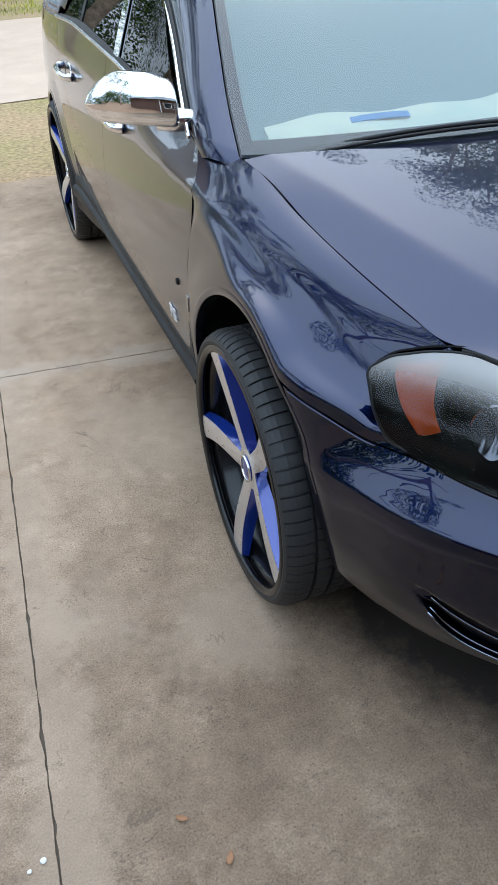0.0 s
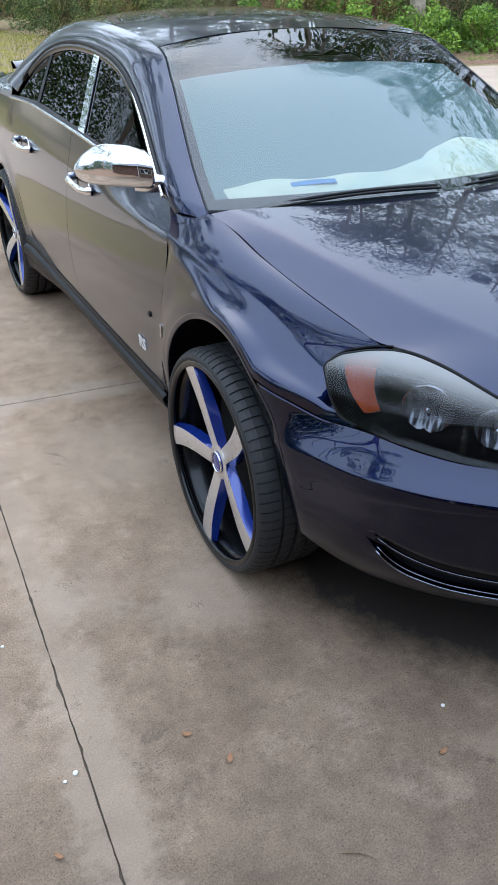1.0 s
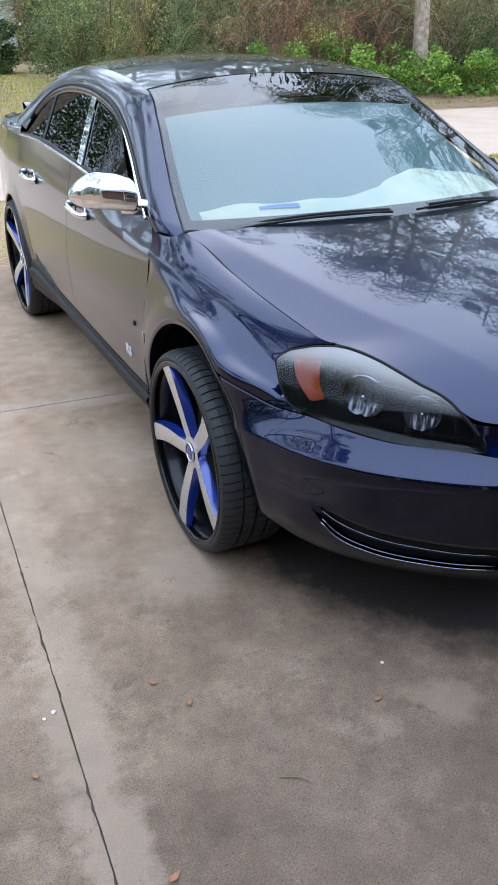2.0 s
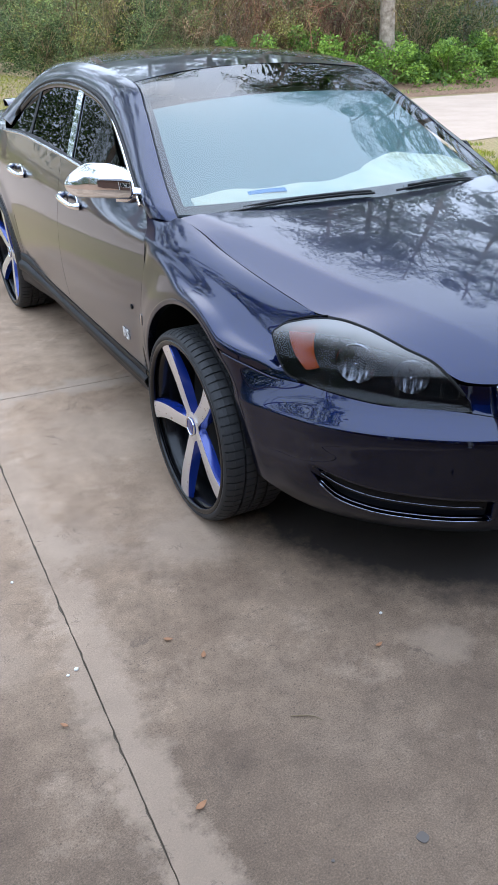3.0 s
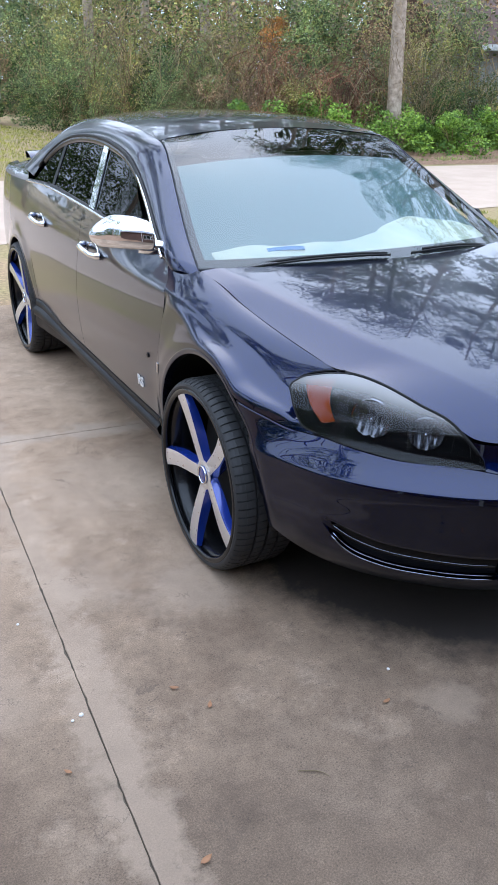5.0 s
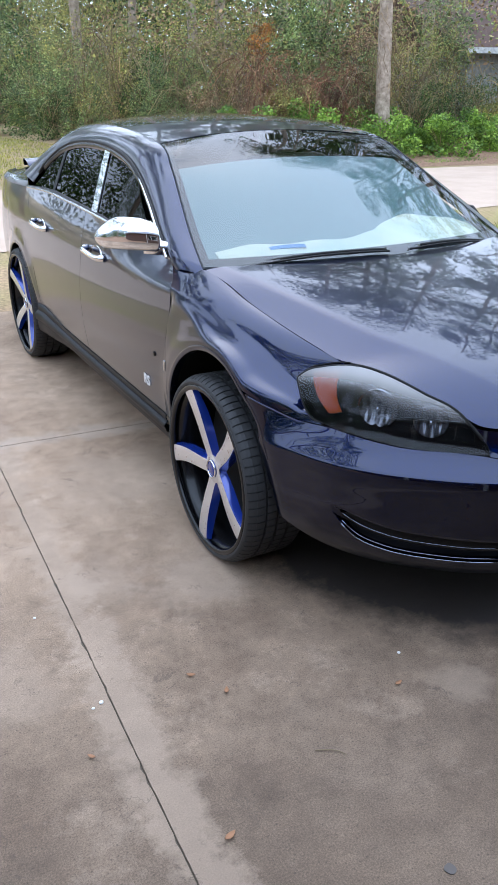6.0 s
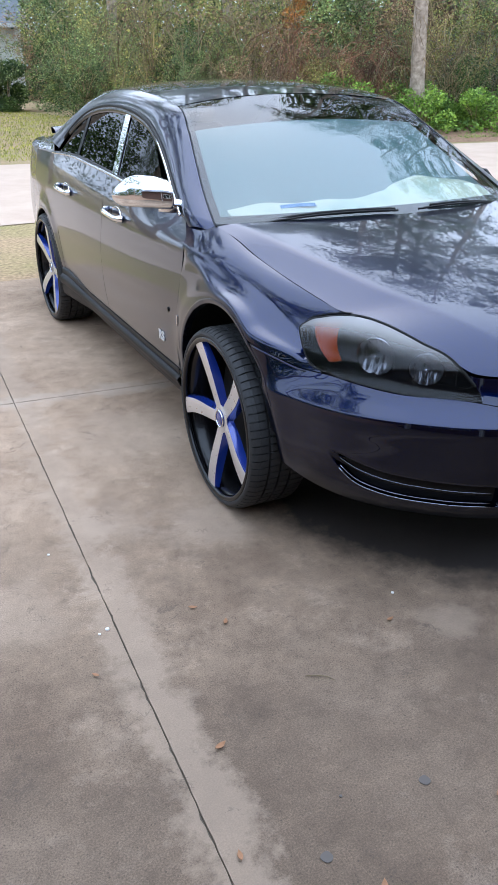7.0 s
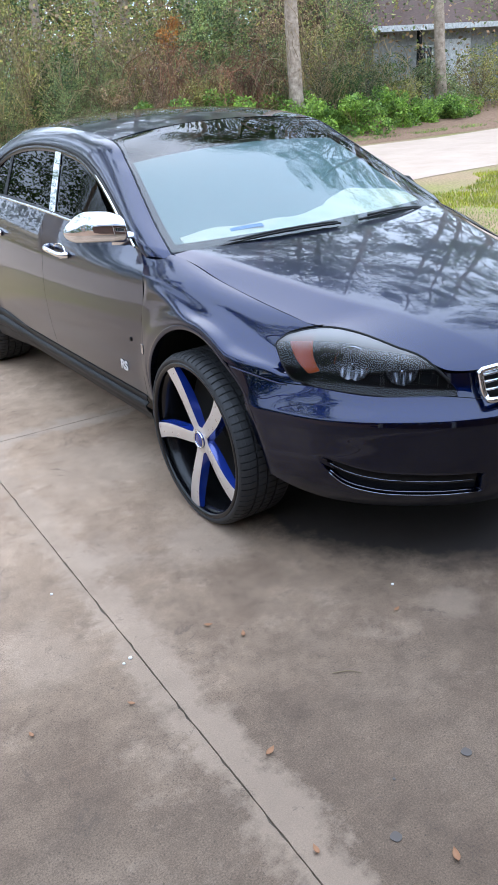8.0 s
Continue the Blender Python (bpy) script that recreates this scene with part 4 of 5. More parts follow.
        sheet("spoke", grid, rim_blue, wheel, "blue painted spoke flank", out=(-1, 0, 0), thick=0.002)
    sheet("hub", lathe([(0.025, 0.034), (0.022, 0.046), (0.026, 0.056)], 32), machined, wheel, out=(-1, 0, 0), wrap=True)
    sheet("centre_cap", lathe([(0.016, 0.001), (0.017, 0.018), (0.020, 0.030), (0.030, 0.036)], 32), rim_blue, wheel, "blue centre cap", out=(-1, 0, 0), wrap=True)
    ring = [(0.019, 0.0325 * math.cos(a), 0.0325 * math.sin(a)) for a in np.linspace(0, 2 * math.pi, 32, endpoint=False)]
    raw("cap_ring", *tube(ring, 0.0035, 6, True), chrome, wheel, smooth=True)
    return wheel


wheel = make_wheel()
wheel.matrix_basis = pose(-0.898, -0.036, TYRE_R - 0.004)
copy_thing(wheel, pose(-0.892, 2.795, TYRE_R - 0.004, 40, 0, 0))
copy_thing(wheel, pose(0.898, -0.036, TYRE_R - 0.004, 0, 0, 180))
copy_thing(wheel, pose(0.892, 2.795, TYRE_R - 0.004, 0, 0, 180))

# mirror, on the near side alone
for mirror in (False, ):
    flip = np.array((1, 1, 1))
    grid = []
    for i in range(31):
        f = i / 30
        x = -1.042 + 0.205 * f
        end = 1.0 if f < 0.95 else math.sqrt(max(0.0, 1 - ((f - 0.95) / 0.0505) ** 2))
        top = math.sin(math.pi / 2 * min(1, f / 0.50)) ** 0.75 * (1 - 0.16 * smoothstep(0.70, 1.0, f)) * end
        low = math.sqrt(1 - (1 - min(1, f / 0.22)) ** 2) * end
        ring = []
        for a in np.linspace(0, 2 * math.pi, 36, endpoint=False):
            ca, sa = math.cos(a), math.sin(a)
            ca, sa = math.copysign(abs(ca) ** 0.9, ca), math.copysign(abs(sa) ** 0.85, sa)
            y = 0.575 - 0.14 * (f - 0.5) + 0.072 * max(top, low * 0.7) * ca
            z = 1.096 - 0.012 * (f - 0.5) + (0.086 * top if sa > 0 else 0.040 * low) * sa
            ring.append((x, y, z))
        grid.append(ring + ring[:1])
    mirror_ob = sheet("door_mirror", grid, chrome, car, "chrome door mirror", mirror=mirror, out=(0, 0, 1), thick=0.0)
    path = np.array([(-0.775, 0.515, 1.058), (-0.79, 0.515, 1.060), (-0.83, 0.525, 1.062), (-0.88, 0.54, 1.066)]) * flip
    raw("mirror_arm", *tube(path, [0.014, 0.026, 0.030, 0.026], 14), chrome, mirror_ob, smooth=True)

# wipers
for x0, x1, y0, y1 in ((-0.735, 0.00, 0.250, 0.108), (0.10, 0.68, 0.105, 0.225)):
    z0 = 1.040
    arm = [(x0 + (x1 - x0) * f, y0 + (y1 - y0) * f + 0.02 - 0.06 * math.sin(math.pi * f) * 0.4, z0 - 0.045 * (abs(x0 + (x1 - x0) * f) / 0.7) ** 2 + 0.012 * math.sin(math.pi * f)) for f in np.linspace(0, 1, 16)]
    wiper = raw("wiper", *tube(arm, 0.0045, 6), plastic, car, smooth=True)
    blade = [(x, y + 0.022, z + 0.003) for x, y, z in arm[2:]]
    raw("wiper_blade", *tube(blade, 0.0055, 6), plastic, wiper, smooth=True)

# rain guards over the side windows
for mirror in (False, True):
    inner = [p + np.array((-0.010, 0, -0.036)) for p in DLO_TOP[8:82]]
    grid = [[p + np.array((-0.004, 0, 0.002)), (p + q) / 2 + np.array((-0.010, 0, 0)), q] for p, q in zip(DLO_TOP[8:82], inner)]
    sheet("rain_guard", grid, guard_mat, car, "smoked plastic rain guard", mirror=mirror, out=(-1, 0, 0.3), thick=0.002)

# front plate holder: bright frame round a dark mesh
plate = knots([(-0.16, -1.083, 0.40), (-0.16, -1.086, 0.54), (0.16, -1.086, 0.54), (0.16, -1.083, 0.40)], 4)
corners = []
for (x, y, z), (dx, dz) in zip(plate, ((1, 1), (1, -1), (-1, -1), (-1, 1))):
    corners += [(x, y, z + 0.015 * dz), (x + 0.015 * dx, y, z)] if dx * dz < 0 else [(x + 0.015 * dx, y, z), (x, y, z + 0.015 * dz)]
order = [corners[k] for k in (1, 2, 3, 4, 5, 6, 7, 0)]
holder = raw("plate_holder", *tube(order, 0.007, 8, True), chrome, car, "bright frame round a dark mesh plate")
for k in range(22):
    x = -0.15 + 0.30 * k / 21
    raw("mesh_wire", *tube([(x, -1.082, 0.408), (x, -1.084, 0.532)], 0.0016, 4), dull_chrome, holder)
for k in range(9):
    z = 0.412 + 0.116 * k / 8
    raw("mesh_wire", *tube([(-0.152, -1.083, z), (0.152, -1.083, z)], 0.0016, 4), dull_chrome, holder)

# cowl panel under the wipers
grid = [[(x, 0.105 + 0.165 * (x / 0.74) ** 2 + dy, 1.017 - 0.016 * (x / 0.74) ** 2 + dz) for dy, dz in ((0.0, -0.02), (0.02, 0.0), (0.06, 0.018), (0.09, 0.03))] for x in np.linspace(-0.73, 0.73, 41)]
sheet("cowl_panel", grid, plastic, car, out=(0, -0.3, 1))
sail = [[(0.80 - 0.02 * f, 0.42 + 0.10 * f + 0.12 * g, 1.03 + 0.09 * f) for g in np.linspace(0, 1, 5)] for f in np.linspace(0, 1, 5)]
sheet("mirror_base", sail, plastic, car, "black plastic base of a missing mirror", out=(1, 0, 0), thick=0.012)

# door badge, two raised letters
text_data = bpy.data.curves.new("badge", "FONT")
text_data.body, text_data.size, text_data.extrude, text_data.shear, text_data.space_character = "RS", 0.066, 0.0015, 0.22, 0.95
text_data.offset = 0.0012
letters = bpy.data.objects.new("badge_letters", text_data)
scene.collection.objects.link(letters)
bpy.context.view_layer.update()
flat = bpy.data.meshes.new_from_object(letters.evaluated_get(bpy.context.evaluated_depsgraph_get()))
bpy.data.objects.remove(letters)
flat.materials.clear()
for v in flat.vertices:
    y, z = 0.618 - v.co.x, 0.486 + v.co.y
    p = skin(y, z, 0.004 + v.co.z)
    v.co = p
finish("badge", flat, badge_mat, car, "silver two-letter door badge")
for y, z, r in ((0.462, 0.655, 0.010),):
    raw("trim_plug", *tube([skin(y, z, -0.002), skin(y, z, 0.004), skin(y, z, 0.006)], [r, r, r * 0.6], 12), plastic, car)
sheet("side_marker", [[skin(y, z, 0.003) for z in np.linspace(0.615, 0.655, 4)] for y in np.linspace(0.345, 0.365, 4)], dull_chrome, car, out=(-1, 0, 0))


# ---- the ground ----
def slab(name, corners, top, depth, mat, **tags):
    bm = bmesh.new()
    lower = [bm.verts.new((x, y, top - depth)) for x, y in corners]
    upper = [bm.verts.new((x, y, top)) for x, y in corners]
    bm.faces.new(upper)
    bm.faces.new(lower[::-1])
    for k in range(len(corners)):
        k2 = (k + 1) % len(corners)
        bm.faces.new((lower[k], lower[k2], upper[k2], upper[k]))
    ob = part(name, bm, mat)
    return tagged(ob, **tags)


bm = bmesh.new()
bmesh.ops.create_grid(bm, x_segments=60, y_segments=60, size=400)
for v in bm.verts:
    v.co.z = -0.03
tagged(part("ground", bm, soil), "patchy lawn and bare sandy soil", "ground", kind="structure")


def joint_x(y):
    return -1.482 + 0.034 * y


def cross_y(x):
    return 1.252 - 0.07 * x


chips = random.Random(5)


def chipped(a, b):
    """Points from a to b along a cast edge that has crumbled a little."""
    n = max(2, int(math.dist(a, b) / 0.025))
    nx, ny = (b[1] - a[1]) / math.dist(a, b), (a[0] - b[0]) / math.dist(a, b)
    out = []
    for k in range(n):
        bite = chips.gauss(0, 0.0008) - (chips.uniform(0.002, 0.005) if chips.random() < 0.05 else 0)
        out.append((a[0] + (b[0] - a[0]) * k / n + nx * bite, a[1] + (b[1] - a[1]) * k / n + ny * bite))
    return out


HALF = 0.0021
for low, high in ((lambda x: -6.5, lambda x: -2.4), (lambda x: -2.394, lambda x: cross_y(x) - 0.003), (lambda x: cross_y(x) + 0.003, lambda x: 4.0 - 0.01 * x)):
    for x0, x1 in ((-4.6, None), (None, 3.4)):
        def corner(x, y_at, side):
            if x is not None:
                return (x, y_at(x))
            y = y_at(-1.45)
            return (joint_x(y) + side * HALF, y)

        side = 1 if x0 is None else -1
        a, b, c, d = corner(x0, low, side), corner(x1, low, side), corner(x1, high, side), corner(x0, high, side)
        outline = chipped(a, b) + chipped(b, c) + chipped(c, d) + chipped(d, a)
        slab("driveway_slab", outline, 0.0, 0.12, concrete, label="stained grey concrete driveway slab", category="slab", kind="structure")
slab("joint_bed", [(-4.6, -6.5), (3.4, -6.5), (3.4, 3.9), (-4.6, 3.9)], -0.007, 0.05, joint_dirt, label="dark dirt in the joints between slabs", category="joint", kind="structure")
road = []
for x in np.linspace(-200, 200, 161):
    road.append([(x, 6.7 + 0.02 * x + 0.12 * math.sin(x * 0.9), -0.022), (x, 9.5, -0.005), (x, 12.6 - 0.06 * x * (abs(x) < 60) + 0.15 * math.sin(x * 1.3 + 1), -0.022)])
tagged(sheet("road", road, sand, thick=0.0, out=(0, 0, 1)), "pale sandy dirt road", "road", kind="structure")

# ---- trees and bushes ----
rng = np.random.default_rng(7)


def leaves(points, size, mat, name, parent=None, label="", up=0.3):
    """Small bent leaves, one at each point, each turned its own way."""
    n = len(points)
    d = rng.normal(size=(n, 3))
    d[:, 2] *= 0.6
    d /= np.linalg.norm(d, axis=1)[:, None]
    s = np.cross(d, rng.normal(size=(n, 3)))
    s /= np.linalg.norm(s, axis=1)[:, None]
    l = size * rng.uniform(0.6, 1.4, n)[:, None]
    p = np.array(points)
    v = np.stack([p, p + d * l * 0.5 + s * l * 0.28, p + d * l, p + d * l * 0.5 - s * l * 0.28], 1).reshape(-1, 3)
    data = bpy.data.meshes.new(name)
    data.vertices.add(4 * n)
    data.vertices.foreach_set("co", v.ravel())
    data.loops.add(4 * n)
    data.loops.foreach_set("vertex_index", np.arange(4 * n))
    data.polygons.add(n)
    data.polygons.foreach_set("loop_start", np.arange(n) * 4)
    data.update(calc_edges=True)
    return finish(name, data, mat, parent, label)


def blob_points(centres, radii, n):
    k = rng.integers(0, len(centres), n)
    d = rng.normal(size=(n, 3))
    d /= np.linalg.norm(d, axis=1)[:, None]
    r = rng.uniform(0.55, 1.05, n)[:, None] ** 0.5
    return np.array(centres)[k] + d * r * np.array(radii)[k]


def limbs(base, top, radius, count, reach, name, parent, mat, sides=7):
    """A tapered trunk with side limbs."""
    base, top = np.array(base, float), np.array(top, float)
    verts, faces = [], []
    n = 14
    wob = np.cumsum(rng.normal(0, 0.02, (n, 3)), 0) * np.linalg.norm(top - base) * 0.12
    wob[:, 2] = 0
    trunk = [base + (top - base) * f + wob[k] * f for k, f in enumerate(np.linspace(0, 1, n))]
    tips = []

    def add(path, r):
        v, f = tube(path, r, sides)
        o = len(verts)
        verts.extend(v)
        faces.extend([tuple(i + o for i in q) for q in f])

    add(trunk, [radius * (1.25 if k == 0 else 1 - 0.75 * k / (n - 1)) for k in range(n)])
    for _ in range(count):
        f = rng.uniform(0.35, 1.0)
        k = min(n - 1, int(f * (n - 1)))
        start = np.array(trunk[k])
        a = rng.uniform(0, 2 * math.pi)
        ln = reach * rng.uniform(0.5, 1.1) * (1.15 - 0.6 * f)
        way = np.array((math.cos(a), math.sin(a), rng.uniform(0.0, 0.7)))
        path = [start + way * ln * q + np.array((0, 0, 0.25 * ln * q * q)) + rng.normal(0, 0.03 * ln, 3) * (q > 0) for q in np.linspace(0, 1, 5)]
        add(path, [radius * (0.35 - 0.05 * q) * (1.1 - 0.5 * f) for q in range(5)])
        tips += path[2:]
    ob = raw(name, verts, faces, mat, parent, smooth=True)
    return ob, np.array(tips)


def tall_tree(name, x, y, height, radius, label, mat, leaf=0.16, count=9000, spread=2.8, bare=0.35):
    tree = tagged(new(name), label, "tree", "trees along the road")
    tree.location = (x, y, -0.03)
    _, tips = limbs((0, 0, 0), (rng.normal(0, 0.5), rng.normal(0, 0.5), height), radius, 34, spread, "trunk", tree, bark)
    tips = tips[(tips[:, 2] > height * bare) & (rng.random(len(tips)) < 0.55)]
    radii = np.tile((spread * 0.30, spread * 0.30, spread * 0.085), (len(tips), 1)) * rng.uniform(0.5, 1.25, (len(tips), 1))
    leaves(blob_points(tips, radii, count), leaf, mat, "crown", tree)
    return tree


def bush(name, x, y, w, h, label, mat, leaf=0.07, count=5000, twigs=40):
    thing = tagged(new(name), label, "bush", "bushes at the wood's edge")
    thing.location = (x, y, -0.03)
    n = 14
    c = np.stack([rng.normal(0, w * 0.28, n), rng.normal(0, w * 0.22, n), np.linspace(0.10, 0.85, n) * h], 1)
    r = np.stack([rng.uniform(0.16, 0.34, n) * w, rng.uniform(0.16, 0.3, n) * w, rng.uniform(0.14, 0.26, n) * h], 1)
    p = blob_points(c, r, count)
    p[:, 2] = np.abs(p[:, 2])
    verts, faces = [], []
    for _ in range(twigs):
        a = rng.uniform(0, 2 * math.pi)
        end = np.array((math.cos(a) * w * rng.uniform(0.1, 0.6), math.sin(a) * w * rng.uniform(0.1, 0.5), h * rng.uniform(0.5, 1.15)))
        path = [end * q * np.array((q, q, 1)) + rng.normal(0, 0.02, 3) * h * (0 < q) for q in np.linspace(0, 1, 5)]
        v, f = tube(path, [0.012, 0.010, 0.008, 0.006, 0.003], 4)
        o = len(verts)
        verts.extend(v)
        faces.extend([tuple(i + o for i in q) for q in f])
    raw("undergrowth_stem", verts, faces, twig_mat, thing)
    leaves(p, leaf, mat, "crown", thing)
    return thing


def edge_y(x):
    """The front of the wood."""
    return float(np.interp(x, (3.5, 4.5, 6, 9, 14, 40), (34, 30, 16, 13.4, 13.0, 12.0)))


def vines(name, x, y, w, h, count, label, mat=None):
    """A tangle of long thin stems that arch over and hang down."""
    verts, faces = [], []
    for _ in range(count):
        start = np.array((rng.normal(0, w * 0.3), rng.normal(0, w * 0.2), rng.uniform(0.1, 1.0) * h))
        a, ln = rng.uniform(0, 2 * math.pi), rng.uniform(0.3, 1.1)
        rise = rng.uniform(-0.2, 1.0)
        path = [start + np.array((math.cos(a) * ln * q, math.sin(a) * ln * q * 0.6, ln * (rise * q - 1.3 * q * q))) + rng.normal(0, 0.03, 3) for q in np.linspace(0, 1, 6)]
        v, f = tube(path, rng.uniform(0.003, 0.008), 4)
        o = len(verts)
        verts.extend(v)
        faces.extend([tuple(i + o for i in q) for q in f])
    ob = raw(name, verts, faces, mat or twig_mat)
    ob.location = (x, y, 0)
    return tagged(ob, label, "vines", kind="stuff")


grey_green = "grey-green bush at the edge of the wood"
for x, y, w, h, label, mat, leaf, count in (
        (6.5, 33.0, 2.2, 3.4, "dark evergreen bush in the wood", leaf_dark, 0.10, 5000), (7.3, 38.5, 1.6, 3.6, "dry brown bush with dead leaves", leaf_brown, 0.10, 4000), (8.9, 38.0, 2.6, 6.5, grey_green, leaf_mid, 0.12, 8000), (9.2, 34.0, 2.8, 5.8, "olive bush with bare stems", leaf_olive, 0.11, 7000), (6.2, 30.5, 3.0, 3.6, grey_green, leaf_mid, 0.09, 7000), (7.6, 30.0, 3.0, 4.2, "olive bush with bare stems", leaf_olive, 0.10, 5000),
        (6.7, 27.0, 2.4, 3.4, grey_green, leaf_mid, 0.08, 6000), (5.9, 26.5, 1.4, 1.6, "dark low bush over the lawn", leaf_dark, 0.07, 3000), (6.3, 24.0, 1.4, 2.4, grey_green, leaf_mid, 0.08, 4500),
        (6.5, 21.5, 2.0, 3.6, "olive bush hung with dry vines", leaf_olive, 0.07, 6000), (7.2, 20.5, 1.8, 2.6, "dark evergreen bush in the wood", leaf_dark, 0.08, 5000),
        (6.9, 19.2, 1.6, 2.3, grey_green, leaf_mid, 0.06, 6000), (7.2, 18.0, 1.6, 2.4, grey_green, leaf_mid, 0.055, 8000), (8.0, 18.6, 2.2, 3.4, "olive bush with bare stems", leaf_olive, 0.07, 6000),
        (7.9, 16.2, 1.6, 2.0, "dry brown bush with dead leaves", leaf_brown, 0.05, 4000), (8.6, 17.3, 2.0, 3.2, "dry brown bush with dead leaves", leaf_brown, 0.06, 3500), (8.7, 15.8, 1.5, 1.8, "olive bush with bare stems", leaf_olive, 0.06, 5000),
        (9.2, 18.0, 2.2, 3.8, "olive bush with bare stems", leaf_olive, 0.07, 6000), (10.3, 17.0, 1.6, 4.2, "tall green bush in the wood", leaf_mid, 0.08, 9000), (9.5, 15.6, 1.3, 2.1, "dry brown bush with dead leaves", leaf_brown, 0.05, 3500),
        (10.6, 16.0, 1.4, 2.4, "tall green bush in the wood", leaf_mid, 0.07, 6000), (11.6, 16.5, 2.0, 3.6, "dry brown bush with dead leaves", leaf_brown, 0.06, 4000), (12.8, 16.2, 2.2, 3.2, "olive bush with bare stems", leaf_olive, 0.06, 6000),
        (12.0, 15.0, 1.6, 1.7, "dark twiggy bush under the trees", leaf_dark, 0.05, 4500), (13.4, 15.2, 1.6, 1.9, "dark twiggy bush under the trees", leaf_dark, 0.05, 4500), (14.6, 17.2, 1.6, 3.8, "tall green bush in the wood", leaf_mid, 0.08, 4500), (15.0, 15.4, 1.5, 1.6, "olive bush with bare stems", leaf_olive, 0.06, 5000),
        (16.6, 15.6, 1.6, 1.7, grey_green, leaf_mid, 0.06, 5000), (18.4, 15.8, 1.8, 1.9, "olive bush with bare stems", leaf_olive, 0.07, 4000), (20.5, 15.8, 2.0, 2.0, grey_green, leaf_mid, 0.07, 4000)):
    bush("bush", x, y, w * 1.25, h, label, mat, leaf * 0.8, int(count * 1.55), 44)
for x, y, w, h in ((7.35, 15.0, 0.8, 1.15), (8.9, 14.5, 0.75, 1.2), (9.5, 14.3, 0.5, 0.7), (10.45, 13.95, 1.05, 1.05), (11.15, 14.0, 0.55, 0.75), (11.75, 13.65, 1.1, 0.95), (13.4, 13.9, 0.9, 1.0), (14.2, 14.2, 0.7, 0.7), (15.6, 14.1, 1.0, 0.7)):
    bush("low_bush", x, y, w * 1.2, h * 1.1, "low bright green bush beside the road", leaf_bright, 0.075, 3600, 8)
rust = bush("bush", 8.85, 17.4, 0.55, 0.7, "small clump of rust-orange leaves", leaf_rust, 0.08, 700, 10)
rust.location.z = 2.35
for x, y, w, h, n, stems in ((6.2, 25.5, 1.8, 3.4, 90, twig_mat), (6.3, 20.8, 1.8, 3.6, 170, twig_mat), (6.8, 18.4, 1.6, 2.8, 170, twig_mat), (7.5, 17.2, 1.6, 2.8, 150, twig_mat), (8.2, 15.9, 1.6, 2.4, 260, red_twig), (9.2, 15.2, 1.3, 1.8, 260, red_twig), (10.4, 14.5, 0.5, 3.8, 90, twig_mat), (10.1, 15.4, 1.0, 2.2, 200, red_twig), (11.2, 15.0, 1.5, 2.6, 80, twig_mat), (12.8, 14.8, 2.0, 2.4, 110, twig_mat), (14.2, 15.2, 2.0, 2.2, 60, twig_mat), (16.5, 15.4, 2.4, 2.0, 40, twig_mat)):
    red = stems is red_twig
    vines("vine_tangle", x, y, w, h, n, "tangle of dry red-brown stems" if red else "tangle of dry tan vines and bare stems", stems)
# trunks: one by the road, the rest deeper in the wood, tall enough to stand against the sky
tall_tree("tree", 10.55, 14.4, 15, 0.19, "grey-barked tree hung with dry vines", leaf_dark, 0.13, 8000, 3.0, 0.5)
for x, y, h in ((8.2, 25.0, 17), (9.4, 22.5, 17.5), (12.2, 22.0, 18), (14.6, 23.0, 19), (15.4, 19.0, 22), (16.3, 15.2, 21), (19.0, 14.2, 23), (21.5, 14.0, 22), (14.0, 4.4, 17), (17.0, 2.0, 19), (16.5, -4.0, 18),
                (-0.6, 15.0, 17), (-3.4, 15.5, 20), (0.2, 21.5, 27), (-6.5, 15.0, 19), (-10.0, 14.5, 24), (-10.5, 9.5, 21), (-12.5, 6.5, 22), (-13.0, 2.8, 21), (-14.5, -1.5, 21), (-3.5, 27.0, 22), (7.4, 28.0, 18), (10.9, 24.0, 19), (13.5, 22.0, 18), (17.5, 20.5, 24), (24.0, 17.5, 25)):
    tall_tree("tree", x, y, h * rng.uniform(0.92, 1.08), rng.uniform(0.13, 0.22), "tall evergreen tree in the wood", (leaf_dark, leaf_dark, leaf_mid)[int(x * 10) % 3], 0.12, 12500, rng.uniform(2.8, 4.0), 0.42)
# undergrowth filling the wood, and far trees round the place
low = []
for k in range(420):
    x = rng.uniform(7.2, 34)
    low.append((x, edge_y(x) + rng.uniform(4, 16), rng.uniform(0.3, 4.5)))
for k in range(160):
    low.append((rng.uniform(8.6, 17), rng.uniform(31, 44), rng.uniform(0.3, 8.0)))
for k in range(150):
    low.append((rng.uniform(6.8, 11), rng.uniform(43, 52), rng.uniform(0.3, 9.0)))
for name, mat, n in (("undergrowth", leaf_olive, 56000), ("undergrowth", leaf_mid, 56000), ("undergrowth", leaf_brown, 52000)):
    pts = blob_points(low, np.tile((1.6, 1.6, 1.0), (len(low), 1)), n)
    pts[:, 2] = np.abs(pts[:, 2])
    tagged(leaves(pts, 0.125, mat, name), "tangled undergrowth deep in the wood", "undergrowth", kind="stuff")
def ring(count, d0, d1, z1, a0, a1):
    out = []
    for _ in range(count):
        a, d = rng.uniform(radians(a0), radians(a1)), rng.uniform(d0, d1)
        out.append((d * math.sin(a), d * math.cos(a), rng.uniform(0.5, z1) ** 0.9))
    return out


